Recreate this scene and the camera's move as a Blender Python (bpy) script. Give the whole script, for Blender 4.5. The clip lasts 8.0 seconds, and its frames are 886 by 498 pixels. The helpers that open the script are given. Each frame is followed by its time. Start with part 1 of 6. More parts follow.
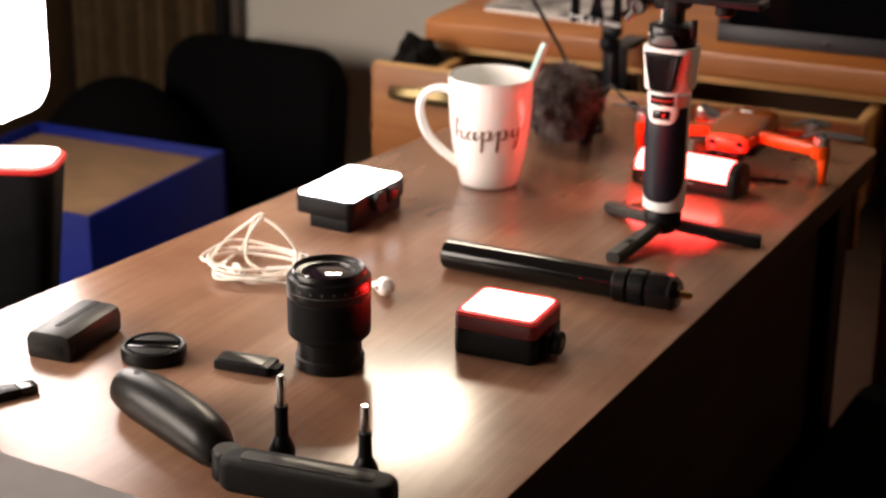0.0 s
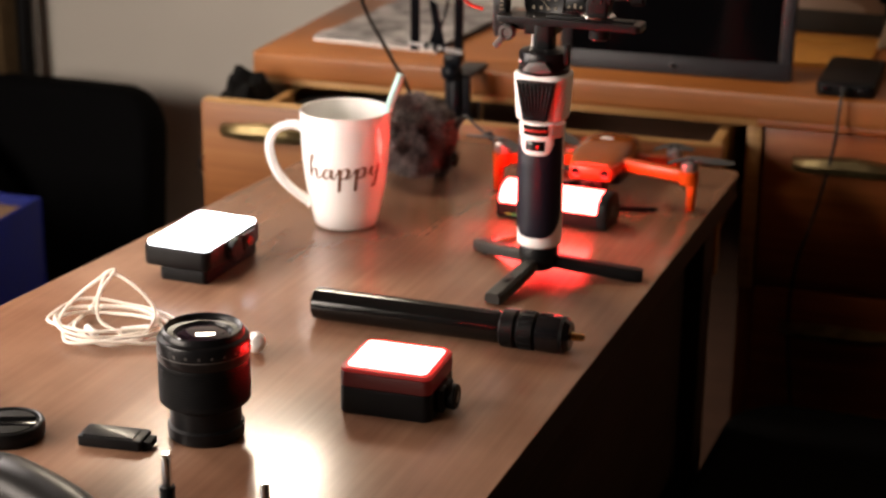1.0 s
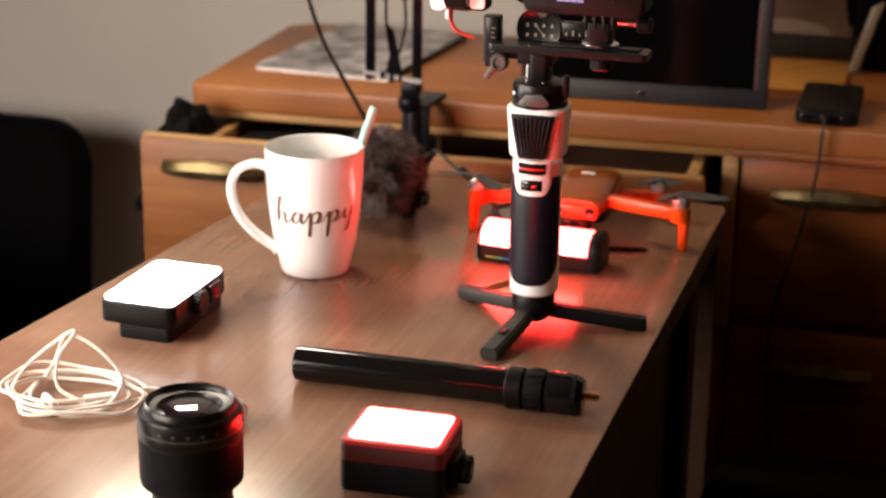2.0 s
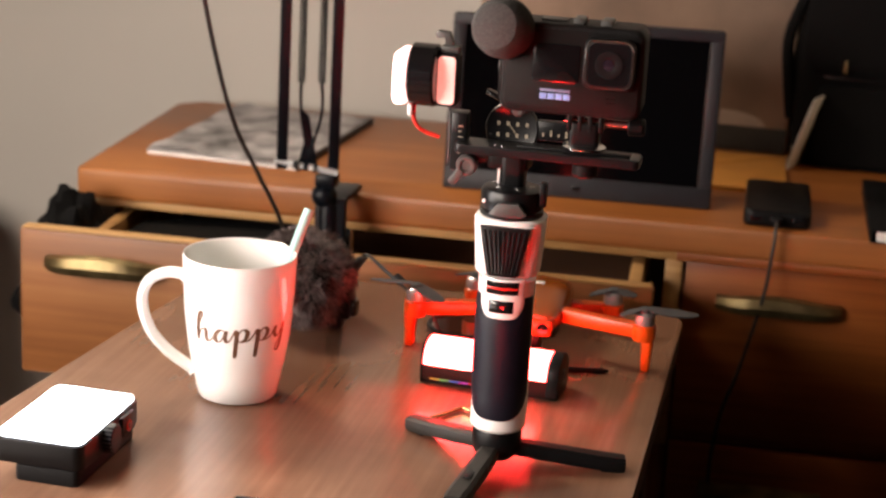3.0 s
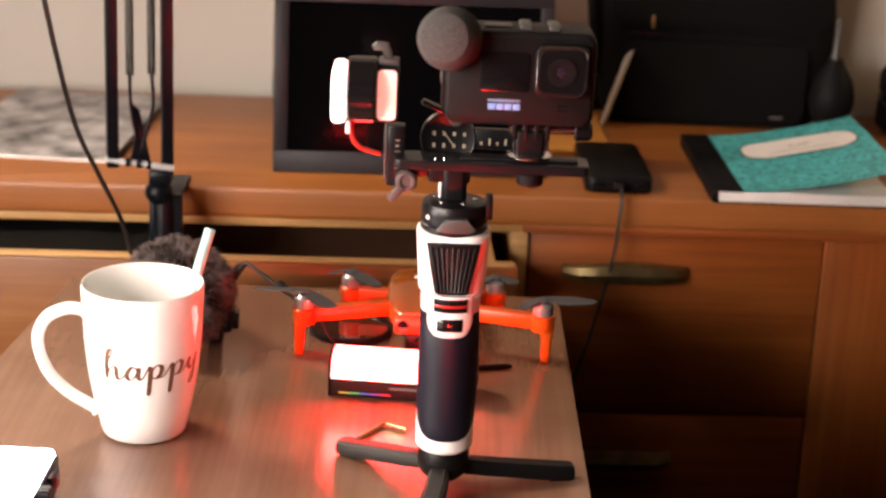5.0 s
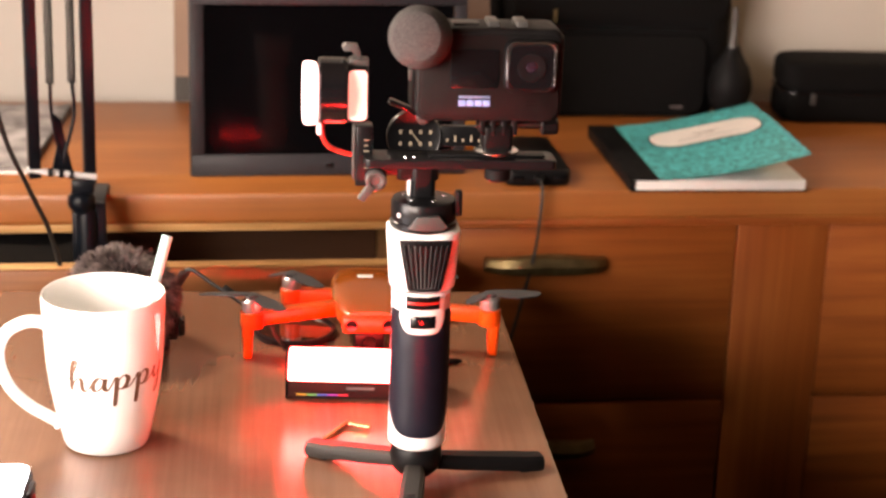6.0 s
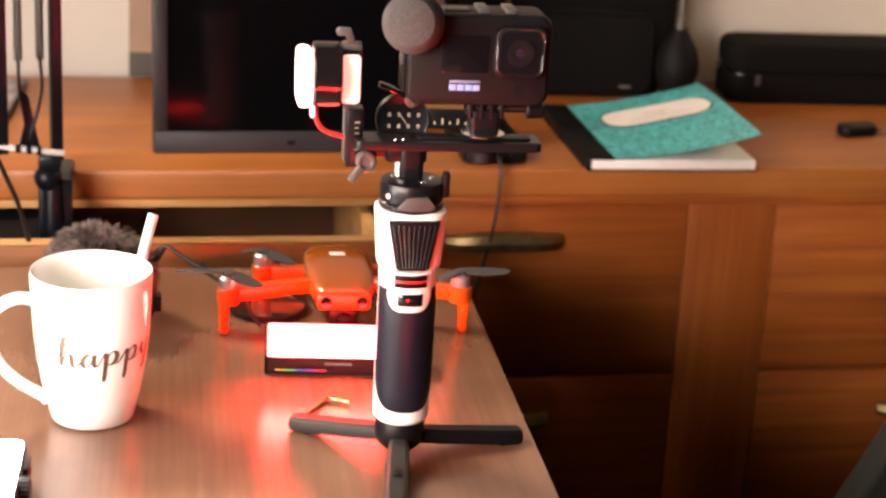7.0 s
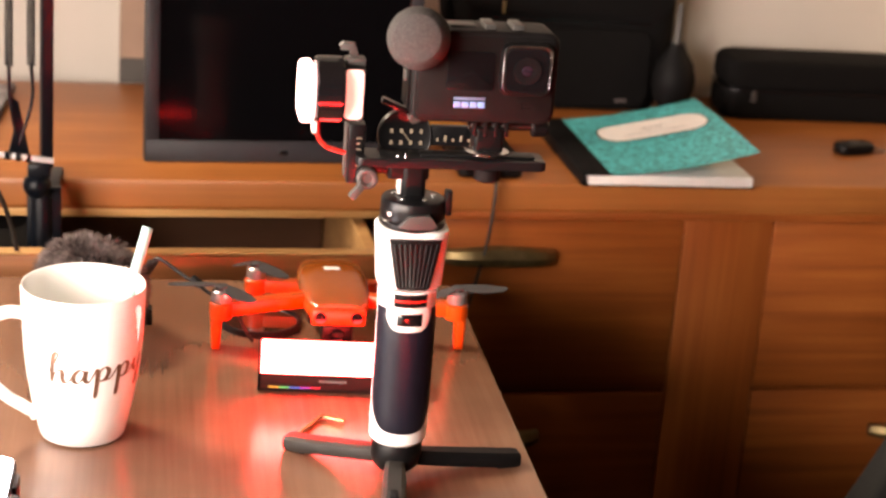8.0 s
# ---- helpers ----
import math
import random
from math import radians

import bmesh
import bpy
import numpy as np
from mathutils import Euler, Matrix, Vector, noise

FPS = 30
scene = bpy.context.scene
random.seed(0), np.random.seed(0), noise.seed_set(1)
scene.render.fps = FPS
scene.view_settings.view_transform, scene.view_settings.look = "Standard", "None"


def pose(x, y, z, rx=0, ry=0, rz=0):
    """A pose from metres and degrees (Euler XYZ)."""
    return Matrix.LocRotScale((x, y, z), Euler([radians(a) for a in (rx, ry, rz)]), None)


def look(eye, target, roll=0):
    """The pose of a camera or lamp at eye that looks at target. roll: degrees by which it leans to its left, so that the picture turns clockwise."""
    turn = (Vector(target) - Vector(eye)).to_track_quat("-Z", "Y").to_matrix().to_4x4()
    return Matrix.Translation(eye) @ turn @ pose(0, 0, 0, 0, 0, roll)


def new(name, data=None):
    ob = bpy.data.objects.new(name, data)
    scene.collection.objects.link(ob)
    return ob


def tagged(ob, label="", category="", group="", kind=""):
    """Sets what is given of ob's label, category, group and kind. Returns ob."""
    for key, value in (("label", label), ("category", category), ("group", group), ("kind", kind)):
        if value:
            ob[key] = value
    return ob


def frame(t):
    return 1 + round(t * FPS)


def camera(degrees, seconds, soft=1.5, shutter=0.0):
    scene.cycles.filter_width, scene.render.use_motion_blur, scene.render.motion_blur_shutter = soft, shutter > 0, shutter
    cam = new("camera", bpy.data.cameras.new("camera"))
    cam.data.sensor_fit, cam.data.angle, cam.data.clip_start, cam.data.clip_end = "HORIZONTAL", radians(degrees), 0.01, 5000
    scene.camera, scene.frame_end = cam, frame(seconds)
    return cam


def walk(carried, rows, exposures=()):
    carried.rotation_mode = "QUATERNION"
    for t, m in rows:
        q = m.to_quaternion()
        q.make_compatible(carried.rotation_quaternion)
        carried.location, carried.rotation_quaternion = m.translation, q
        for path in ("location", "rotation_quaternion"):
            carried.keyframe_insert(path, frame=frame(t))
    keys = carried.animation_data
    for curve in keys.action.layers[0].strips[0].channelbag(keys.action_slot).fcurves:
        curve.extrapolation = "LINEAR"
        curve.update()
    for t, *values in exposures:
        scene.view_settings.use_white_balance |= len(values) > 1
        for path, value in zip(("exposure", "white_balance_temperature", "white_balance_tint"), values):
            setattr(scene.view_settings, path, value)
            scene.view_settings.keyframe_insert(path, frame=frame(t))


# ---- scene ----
cam = camera(27.8, 8.0, soft=2.4)
PATH = [
    (0, (0.632, -1.921, 0.528), (-0.245, -0.258, -0.155), 0.6),
    (0.3, (0.5931, -1.9026, 0.5196), (-0.1630, -0.2881, -0.1374), 1.58),
    (0.5, (0.573, -1.882, 0.52), (-0.196, -0.163, -0.153), 1.1),
    (0.7, (0.5507, -1.8710, 0.5195), (-0.1260, -0.2125, -0.1141), 0.87),
    (1, (0.525, -1.86, 0.507), (-0.136, -0.088, -0.145), 0.6),
    (2.5, (0.343, -1.687, 0.472), (-0.134, 0.165, -0.114), 1.7),
    (2.8, (0.3037, -1.6360, 0.4611), (-0.0976, 0.1482, -0.0543), 2.54),
    (3, (0.284, -1.615, 0.468), (-0.093, 0.27, -0.084), 3.2),
    (3.3, (0.2562, -1.5943, 0.4707), (-0.0474, 0.1954, -0.0902), 2.86),
    (3.5, (0.244, -1.58, 0.49), (-0.046, 0.293, -0.15), 4.7),
    (3.7, (0.2249, -1.5705, 0.4912), (-0.0615, 0.2080, -0.1129), 5.63),
    (4, (0.22, -1.575, 0.503), (-0.023, 0.31, -0.12), 5.0),
    (4.2, (0.1921, -1.5712, 0.5018), (0.0613, 0.2228, -0.1102), 4.65),
    (4.5, (0.15, -1.564, 0.504), (0.076, 0.33, -0.134), 3.5),
    (4.7, (0.1222, -1.5650, 0.5026), (0.0693, 0.2370, -0.0974), 3.28),
    (5, (0.092, -1.566, 0.505), (0.108, 0.335, -0.118), 2.6),
    (6.5, (-0.025, -1.578, 0.503), (0.235, 0.306, -0.114), 2.7),
    (7, (-0.045, -1.59, 0.516), (0.257, 0.279, -0.128), 3.3),
    (7.3, (-0.0475, -1.588, 0.523), (0.248, 0.285, -0.1216), 3.36),
    (7.5, (-0.049, -1.586, 0.527), (0.254, 0.289, -0.101), 3.4),
    (8, (-0.056, -1.565, 0.517), (0.27, 0.303, -0.121), 4.4),
]
EXPOSURES = [(0, 0.1, 6750, 15), (1, 0.1, 6750, 15), (2.5, 0.25, 6650, 15), (4.5, 0.35, 6650, 16), (5, 0.6, 6750, 18), (6.5, 1.05, 7000, 20), (8, 1.05, 7000, 20)]
cam.data.dof.use_dof = True
cam.data.dof.focus_distance, cam.data.dof.aperture_fstop = 1.22, 8.5
walk(cam, [(t, look(eye, target, roll)) for t, eye, target, roll in PATH], EXPOSURES)

# ---- light ----
world = bpy.data.worlds.new("world")
scene.world = world
world.use_nodes = True
bg = world.node_tree.nodes["Background"]
sky = world.node_tree.nodes.new("ShaderNodeTexSky")
sky.sky_type = "NISHITA"
sky.sun_disc = False
sky.sun_elevation, sky.sun_rotation = radians(35), radians(200)
world.node_tree.links.new(sky.outputs[0], bg.inputs[0])
bg.inputs[1].default_value = 0.05


def area(name, eye, target, sx, sy, watts, color):
    data = bpy.data.lights.new(name, "AREA")
    data.shape, data.size, data.size_y = "RECTANGLE", sx, sy
    data.energy, data.color = watts, color
    ob = new(name, data)
    ob.matrix_world = look(eye, target)
    return ob


# daylight through the window beside the camera, and the desk lamp over the table
area("window_light", (-1.28, -1.9, 0.56), (0.2, -0.2, 0.0), 1.3, 0.66, 56, (1.0, 0.9, 0.78))
area("lamp_light", (-0.45, -0.03, 0.69), (0.1, -1.0, 0.0), 0.2, 0.14, 6.0, (1.0, 0.88, 0.68))

# a warm lamp further along the desk brightens the wall and the desktop beside the black case
area("desk_lamp_light", (1.3, 0.12, 0.62), (0.85, 0.43, 0.35), 0.2, 0.2, 1.5, (1.0, 0.7, 0.4))

# ---- materials ----
def mat(name, color, rough=0.5, metal=0.0, var=0.12, scale=60.0, bump=0.0, bump_scale=400.0, spec=0.5, coat=0.0,
        stretch=(1, 1, 1), rough_var=0.1):
    m = bpy.data.materials.new(name)
    m.use_nodes = True
    nt = m.node_tree
    b = nt.nodes["Principled BSDF"]
    b.inputs["Metallic"].default_value = metal
    b.inputs["Specular IOR Level"].default_value = spec
    b.inputs["Coat Weight"].default_value = coat
    tc = nt.nodes.new("ShaderNodeTexCoord")
    mp = nt.nodes.new("ShaderNodeMapping")
    mp.inputs["Scale"].default_value = stretch
    nt.links.new(tc.outputs["Object"], mp.inputs[0])
    n = nt.nodes.new("ShaderNodeTexNoise")
    n.inputs["Scale"].default_value, n.inputs["Detail"].default_value = scale, 6
    nt.links.new(mp.outputs[0], n.inputs["Vector"])
    r = nt.nodes.new("ShaderNodeValToRGB")
    r.color_ramp.elements[0].position, r.color_ramp.elements[1].position = 0.3, 0.72
    r.color_ramp.elements[0].color = (*[c * (1 - var) for c in color], 1)
    r.color_ramp.elements[1].color = (*[min(1, c * (1 + var)) for c in color], 1)
    nt.links.new(n.outputs["Fac"], r.inputs[0])
    nt.links.new(r.outputs[0], b.inputs["Base Color"])
    mr = nt.nodes.new("ShaderNodeMapRange")
    mr.inputs["To Min"].default_value = max(0.02, rough - rough_var)
    mr.inputs["To Max"].default_value = min(1, rough + rough_var)
    nt.links.new(n.outputs["Fac"], mr.inputs["Value"])
    nt.links.new(mr.outputs[0], b.inputs["Roughness"])
    if bump:
        n2 = nt.nodes.new("ShaderNodeTexNoise")
        n2.inputs["Scale"].default_value, n2.inputs["Detail"].default_value = bump_scale, 4
        nt.links.new(mp.outputs[0], n2.inputs["Vector"])
        bp = nt.nodes.new("ShaderNodeBump")
        bp.inputs["Strength"].default_value, bp.inputs["Distance"].default_value = bump, 0.001
        nt.links.new(n2.outputs["Fac"], bp.inputs["Height"])
        nt.links.new(bp.outputs[0], b.inputs["Normal"])
    return m


def wood(name, dark, mid, light, axis="y", rough=0.4, scale=1.0, coat=0.0, spec=0.5, weights=(0.45, 0.45, 0.2)):
    """Long grain along one axis, with broad figure, fine fibres and small scuffs."""
    m = bpy.data.materials.new(name)
    m.use_nodes = True
    nt = m.node_tree
    b = nt.nodes["Principled BSDF"]
    b.inputs["Coat Weight"].default_value, b.inputs["Coat Roughness"].default_value = coat, 0.12
    b.inputs["Specular IOR Level"].default_value = spec
    tc = nt.nodes.new("ShaderNodeTexCoord")

    def noise_at(stretch, sc, detail, dist=0.0):
        mp = nt.nodes.new("ShaderNodeMapping")
        mp.inputs["Scale"].default_value = stretch
        nt.links.new(tc.outputs["Object"], mp.inputs[0])
        n = nt.nodes.new("ShaderNodeTexNoise")
        n.inputs["Scale"].default_value, n.inputs["Detail"].default_value = sc, detail
        n.inputs["Distortion"].default_value = dist
        nt.links.new(mp.outputs[0], n.inputs["Vector"])
        return n.outputs["Fac"]

    s = {"x": (0.12, 1, 1), "y": (1, 0.12, 1), "z": (1, 1, 0.12)}[axis]
    f = {"x": (0.03, 1, 1), "y": (1, 0.03, 1), "z": (1, 1, 0.03)}[axis]
    broad, fine, blot = noise_at(s, 26 * scale, 5, 0.8), noise_at(f, 260 * scale, 4), noise_at((1, 1, 1), 7 * scale, 4)
    mixa = nt.nodes.new("ShaderNodeMath")
    mixa.operation = "MULTIPLY_ADD"
    mixa.inputs[1].default_value = weights[0]
    nt.links.new(fine, mixa.inputs[0])
    half = nt.nodes.new("ShaderNodeMath")
    half.operation = "MULTIPLY_ADD"
    half.inputs[1].default_value = weights[1]
    nt.links.new(broad, half.inputs[0])
    bl = nt.nodes.new("ShaderNodeMath")
    bl.operation = "MULTIPLY"
    bl.inputs[1].default_value = weights[2]
    nt.links.new(blot, bl.inputs[0])
    nt.links.new(bl.outputs[0], half.inputs[2])
    nt.links.new(half.outputs[0], mixa.inputs[2])
    r = nt.nodes.new("ShaderNodeValToRGB")
    r.color_ramp.elements[0].position, r.color_ramp.elements[0].color = 0.41, (*dark, 1)
    r.color_ramp.elements[1].position, r.color_ramp.elements[1].color = 0.67, (*light, 1)
    e = r.color_ramp.elements.new(0.54)
    e.color = (*mid, 1)
    nt.links.new(mixa.outputs[0], r.inputs[0])
    nt.links.new(r.outputs[0], b.inputs["Base Color"])
    mr = nt.nodes.new("ShaderNodeMapRange")
    mr.inputs["To Min"].default_value, mr.inputs["To Max"].default_value = rough - 0.07, rough + 0.12
    nt.links.new(blot, mr.inputs["Value"])
    nt.links.new(mr.outputs[0], b.inputs["Roughness"])
    bp = nt.nodes.new("ShaderNodeBump")
    bp.inputs["Strength"].default_value, bp.inputs["Distance"].default_value = 0.12, 0.0006
    nt.links.new(mixa.outputs[0], bp.inputs["Height"])
    nt.links.new(bp.outputs[0], b.inputs["Normal"])
    return m


def glow(name, color, strength, base=(0.8, 0.8, 0.8)):
    m = bpy.data.materials.new(name)
    m.use_nodes = True
    b = m.node_tree.nodes["Principled BSDF"]
    b.inputs["Base Color"].default_value = (*base, 1)
    b.inputs["Emission Color"].default_value = (*color, 1)
    b.inputs["Emission Strength"].default_value = strength
    return m


M_TABLE = wood("dark_laminate", (0.18, 0.087, 0.052), (0.25, 0.13, 0.08), (0.335, 0.188, 0.118), "y", 0.2, 0.8, spec=0.62, weights=(0.16, 0.27, 0.62))
# sides far darker than the top: the shade below it is in this colour
M_TABLE_EDGE = wood("shaded_edge", (0.016, 0.007, 0.005), (0.024, 0.011, 0.008), (0.034, 0.017, 0.012), "y", 0.5, spec=0.2)
M_DESK = wood("teak_top", (0.22, 0.071, 0.015), (0.3, 0.099, 0.021), (0.385, 0.14, 0.033), "x", 0.4, 0.6, weights=(0.25, 0.25, 0.55))
M_DESK_FRONT = wood("teak_front", (0.17, 0.042, 0.008), (0.3, 0.082, 0.016), (0.42, 0.135, 0.03), "x", 0.36, 0.5, weights=(0.3, 0.4, 0.35))
# the drawers' teak again, yellower for the stronger light on the open one
M_DESK_FRONT_LIT = wood("teak_front_lit", (0.2, 0.07, 0.02), (0.29, 0.108, 0.032), (0.38, 0.158, 0.05), "x", 0.42, 0.5, weights=(0.3, 0.4, 0.35))
M_DESK_STILE = wood("teak_stile", (0.17, 0.042, 0.008), (0.27, 0.072, 0.014), (0.37, 0.115, 0.026), "z", 0.36, 0.5, weights=(0.3, 0.35, 0.4))
M_DRAWER_IN = wood("pale_ply", (0.3, 0.15, 0.05), (0.44, 0.24, 0.085), (0.55, 0.32, 0.13), "x", 0.5, 0.7)
# boards behind the drawer opening, darkened to carry the recess's shade
M_DRAWER_BACK = wood("shaded_board", (0.07, 0.03, 0.014), (0.09, 0.04, 0.02), (0.11, 0.052, 0.027), "x", 0.6, 0.5, weights=(0.3, 0.3, 0.45))
# desk wood with the grey light that falls on it put in
M_GREY_LIT_WOOD = wood("grey_lit_wood", (0.1, 0.09, 0.085), (0.14, 0.125, 0.12), (0.18, 0.165, 0.155), "z", 0.6, 0.6)
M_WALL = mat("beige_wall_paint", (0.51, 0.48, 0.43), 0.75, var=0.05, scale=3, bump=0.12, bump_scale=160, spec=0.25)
# brown with the left wall's shade put in; dark enough to cut bounce
M_WALL_LEFT = mat("low_bounce_wall", (0.13, 0.085, 0.046), 0.85, var=0.12, scale=6, bump=0.1, bump_scale=120, spec=0.2)
# ceiling is never in view; its low colour only cuts bounced light
M_CEIL = mat("low_bounce_ceiling", (0.13, 0.085, 0.055), 0.8, var=0.03, scale=4)
# near black: the shade lying over the floor is part of this colour
M_FLOOR = mat("shaded_floor_tile", (0.012, 0.008, 0.006), 0.6, var=0.2, scale=9, spec=0.2)
M_BLACK = mat("black_plastic", (0.004, 0.004, 0.0045), 0.4, var=0.2, scale=80, bump=0.05, bump_scale=900, spec=0.15, rough_var=0.05)
M_BLACK_GLOSS = mat("black_gloss", (0.005, 0.005, 0.006), 0.16, var=0.15, scale=30, rough_var=0.04)
M_BLACK_RUBBER = mat("black_rubber", (0.005, 0.005, 0.0055), 0.58, var=0.2, scale=90, bump=0.15, bump_scale=1200, spec=0.11)
M_BLACK_METAL = mat("black_anodised", (0.008, 0.008, 0.009), 0.3, 0.2, var=0.12, scale=120, spec=0.28, rough_var=0.04)
M_NAVY = mat("navy_grip_rubber", (0.006, 0.007, 0.014), 0.42, spec=0.3, var=0.12, scale=150, bump=0.1, bump_scale=1500)
M_GREY = mat("grey_plastic", (0.055, 0.052, 0.05), 0.45, var=0.1, scale=90, bump=0.05)
M_WHITE = mat("white_plastic", (0.82, 0.8, 0.79), 0.32, var=0.02, scale=20, rough_var=0.05)
M_CERAMIC = mat("white_glazed_ceramic", (0.82, 0.8, 0.77), 0.1, var=0.02, scale=14, coat=0.5, rough_var=0.04)
M_CHROME = mat("bare_steel", (0.72, 0.72, 0.72), 0.2, 1.0, var=0.06, scale=120)
M_BRASS = mat("aged_brass", (0.24, 0.18, 0.085), 0.42, 0.9, var=0.4, scale=45)
M_ORANGE = mat("orange_plastic", (0.55, 0.068, 0.005), 0.3, var=0.06, scale=30, rough_var=0.06)
M_RED = mat("red_plastic", (0.62, 0.03, 0.02), 0.3, var=0.05, scale=40)
M_CABLE = mat("black_cable", (0.012, 0.012, 0.012), 0.5, var=0.1)
M_GLOW_RIM = glow("red_rim_glow", (1.0, 0.05, 0.04), 0.55, (0.2, 0.01, 0.008))
M_GLOW_BAND = glow("faint_red_band", (1.0, 0.035, 0.03), 0.022, (0.02, 0.003, 0.003))
M_GLOW_LIP = glow("dim_red_lip", (1.0, 0.04, 0.035), 0.2, (0.06, 0.006, 0.006))
M_PIN = mat("bright_zinc", (0.8, 0.82, 0.84), 0.35, 0.25, var=0.05)
M_GLOW_WHITE = glow("cool_white_diffuser", (0.9, 0.95, 1.0), 12.0)
M_GLOW_RED = glow("red_diffuser", (1.0, 0.012, 0.0105), 165.0)
M_GLOW_TUBE = glow("red_tube_diffuser", (1.0, 0.024, 0.021), 60.0)


# ---- building helpers ----
def part(name, bm, material, parent=None, label="", smooth=True):
    me = bpy.data.meshes.new(name)
    bmesh.ops.recalc_face_normals(bm, faces=bm.faces)
    bm.to_mesh(me)
    bm.free()
    me.materials.append(material)
    if smooth:
        me.shade_smooth()
        me.set_sharp_from_angle(angle=radians(35))
    ob = new(name, me)
    ob.parent = parent
    if label:
        ob["label"] = label
    return ob


def thing(name, m, label, category, group="", kind=""):
    ob = new(name)
    ob.empty_display_size = 0.02
    ob.matrix_world = m
    return tagged(ob, label, category, group, kind)


def setting(name, bm, material, label, category):
    return tagged(part(name, bm, material), label, category, kind="structure")


def box(bm, x0, x1, y0, y1, z0, z1, bevel=0.0, seg=2, m=None):
    ret = bmesh.ops.create_cube(bm, size=1)
    vs = ret["verts"]
    for v in vs:
        v.co = Vector(((x0 + x1) / 2 + v.co.x * (x1 - x0), (y0 + y1) / 2 + v.co.y * (y1 - y0), (z0 + z1) / 2 + v.co.z * (z1 - z0)))
    if bevel:
        es = list({e for v in vs for e in v.link_edges})
        r = bmesh.ops.bevel(bm, geom=es, offset=bevel, segments=seg, profile=0.5, affect="EDGES")
        vs = list({v for v in r["verts"]} | {v for v in vs if v.is_valid})
    if m is not None:
        bmesh.ops.transform(bm, matrix=m, verts=vs)
    return bm


def boxed(*a, **k):
    return box(bmesh.new(), *a, **k)


def outline(w, d, r, seg=6):
    """A rounded rectangle's corners, centred, as (x, y)."""
    pts = []
    for cx, cy, a0 in ((w / 2 - r, d / 2 - r, 0), (-w / 2 + r, d / 2 - r, 90), (-w / 2 + r, -d / 2 + r, 180), (w / 2 - r, -d / 2 + r, 270)):
        for i in range(seg + 1):
            a = radians(a0 + 90 * i / seg)
            pts.append((cx + r * math.cos(a), cy + r * math.sin(a)))
    return pts


def prism(bm, pts, z0, z1, bevel=0.0, m=None, seg=2):
    """Extrudes an outline from z0 to z1, with softened rims."""
    steps = [(z0, 0.0), (z1, 0.0)]
    if bevel:
        lo = [(z0 + bevel * (1 - math.sin(radians(90 * i / seg))), -bevel * (1 - math.cos(radians(90 * i / seg)))) for i in range(seg, -1, -1)]
        hi = [(z1 - bevel * (1 - math.sin(radians(90 * i / seg))), -bevel * (1 - math.cos(radians(90 * i / seg)))) for i in range(seg + 1)]
        steps = lo + hi
    n = len(pts)
    cx, cy = sum(p[0] for p in pts) / n, sum(p[1] for p in pts) / n
    rings = []
    for z, off in steps:
        ring = []
        for x, y in pts:
            l = math.hypot(x - cx, y - cy) or 1
            ring.append(bm.verts.new((x + (x - cx) / l * off, y + (y - cy) / l * off, z)))
        rings.append(ring)
    for a, b in zip(rings, rings[1:]):
        for i in range(n):
            bm.faces.new((a[i], a[(i + 1) % n], b[(i + 1) % n], b[i]))
    bm.faces.new(rings[0][::-1])
    bm.faces.new(rings[-1])
    if m is not None:
        bmesh.ops.transform(bm, matrix=m, verts=[v for r in rings for v in r])
    return bm


def lathe(bm, profile, n=40, m=None):
    """Turns (radius, z) pairs about z; radius 0 closes an end."""
    rings = []
    for r, z in profile:
        if r < 1e-6:
            rings.append([bm.verts.new((0, 0, z))])
        else:
            rings.append([bm.verts.new((r * math.cos(2 * math.pi * i / n), r * math.sin(2 * math.pi * i / n), z)) for i in range(n)])
    for a, b in zip(rings, rings[1:]):
        for i in range(n):
            j = (i + 1) % n
            if len(a) == 1 and len(b) > 1:
                bm.faces.new((a[0], b[j], b[i]))
            elif len(b) == 1 and len(a) > 1:
                bm.faces.new((a[i], a[j], b[0]))
            elif len(a) > 1:
                bm.faces.new((a[i], a[j], b[j], b[i]))
    if m is not None:
        bmesh.ops.transform(bm, matrix=m, verts=[v for r in rings for v in r])
    return bm


def spline(pts, steps=8):
    """A smooth line through the points."""
    p = [Vector(q) for q in pts]
    out = []
    for i in range(len(p) - 1):
        a, b, c, d = p[max(0, i - 1)], p[i], p[i + 1], p[min(len(p) - 1, i + 2)]
        for k in range(steps):
            t = k / steps
            out.append(0.5 * ((2 * b) + (c - a) * t + (2 * a - 5 * b + 4 * c - d) * t * t + (3 * b - a - 3 * c + d) * t ** 3))
    return out + [p[-1]]


def tube(bm, pts, r, n=8, steps=8, smooth=True):
    """A round cord of radius r (or one radius for each end) along the points."""
    line = spline(pts, steps) if smooth else [Vector(q) for q in pts]
    r0, r1 = r if isinstance(r, tuple) else (r, r)
    rings, up = [], None
    for i, p in enumerate(line):
        d = (line[min(i + 1, len(line) - 1)] - line[max(i - 1, 0)]).normalized()
        if up is None:
            up = d.orthogonal().normalized()
        up = (up - d * up.dot(d)).normalized()
        side, rr = d.cross(up), r0 + (r1 - r0) * i / max(1, len(line) - 1)
        rings.append([bm.verts.new(p + rr * (math.cos(2 * math.pi * k / n) * up + math.sin(2 * math.pi * k / n) * side)) for k in range(n)])
    for a, b in zip(rings, rings[1:]):
        for k in range(n):
            bm.faces.new((a[k], a[(k + 1) % n], b[(k + 1) % n], b[k]))
    bm.faces.new(rings[0][::-1])
    bm.faces.new(rings[-1])
    return bm


def rod(bm, a, b, r, n=16):
    return tube(bm, [a, b], r, n, smooth=False)


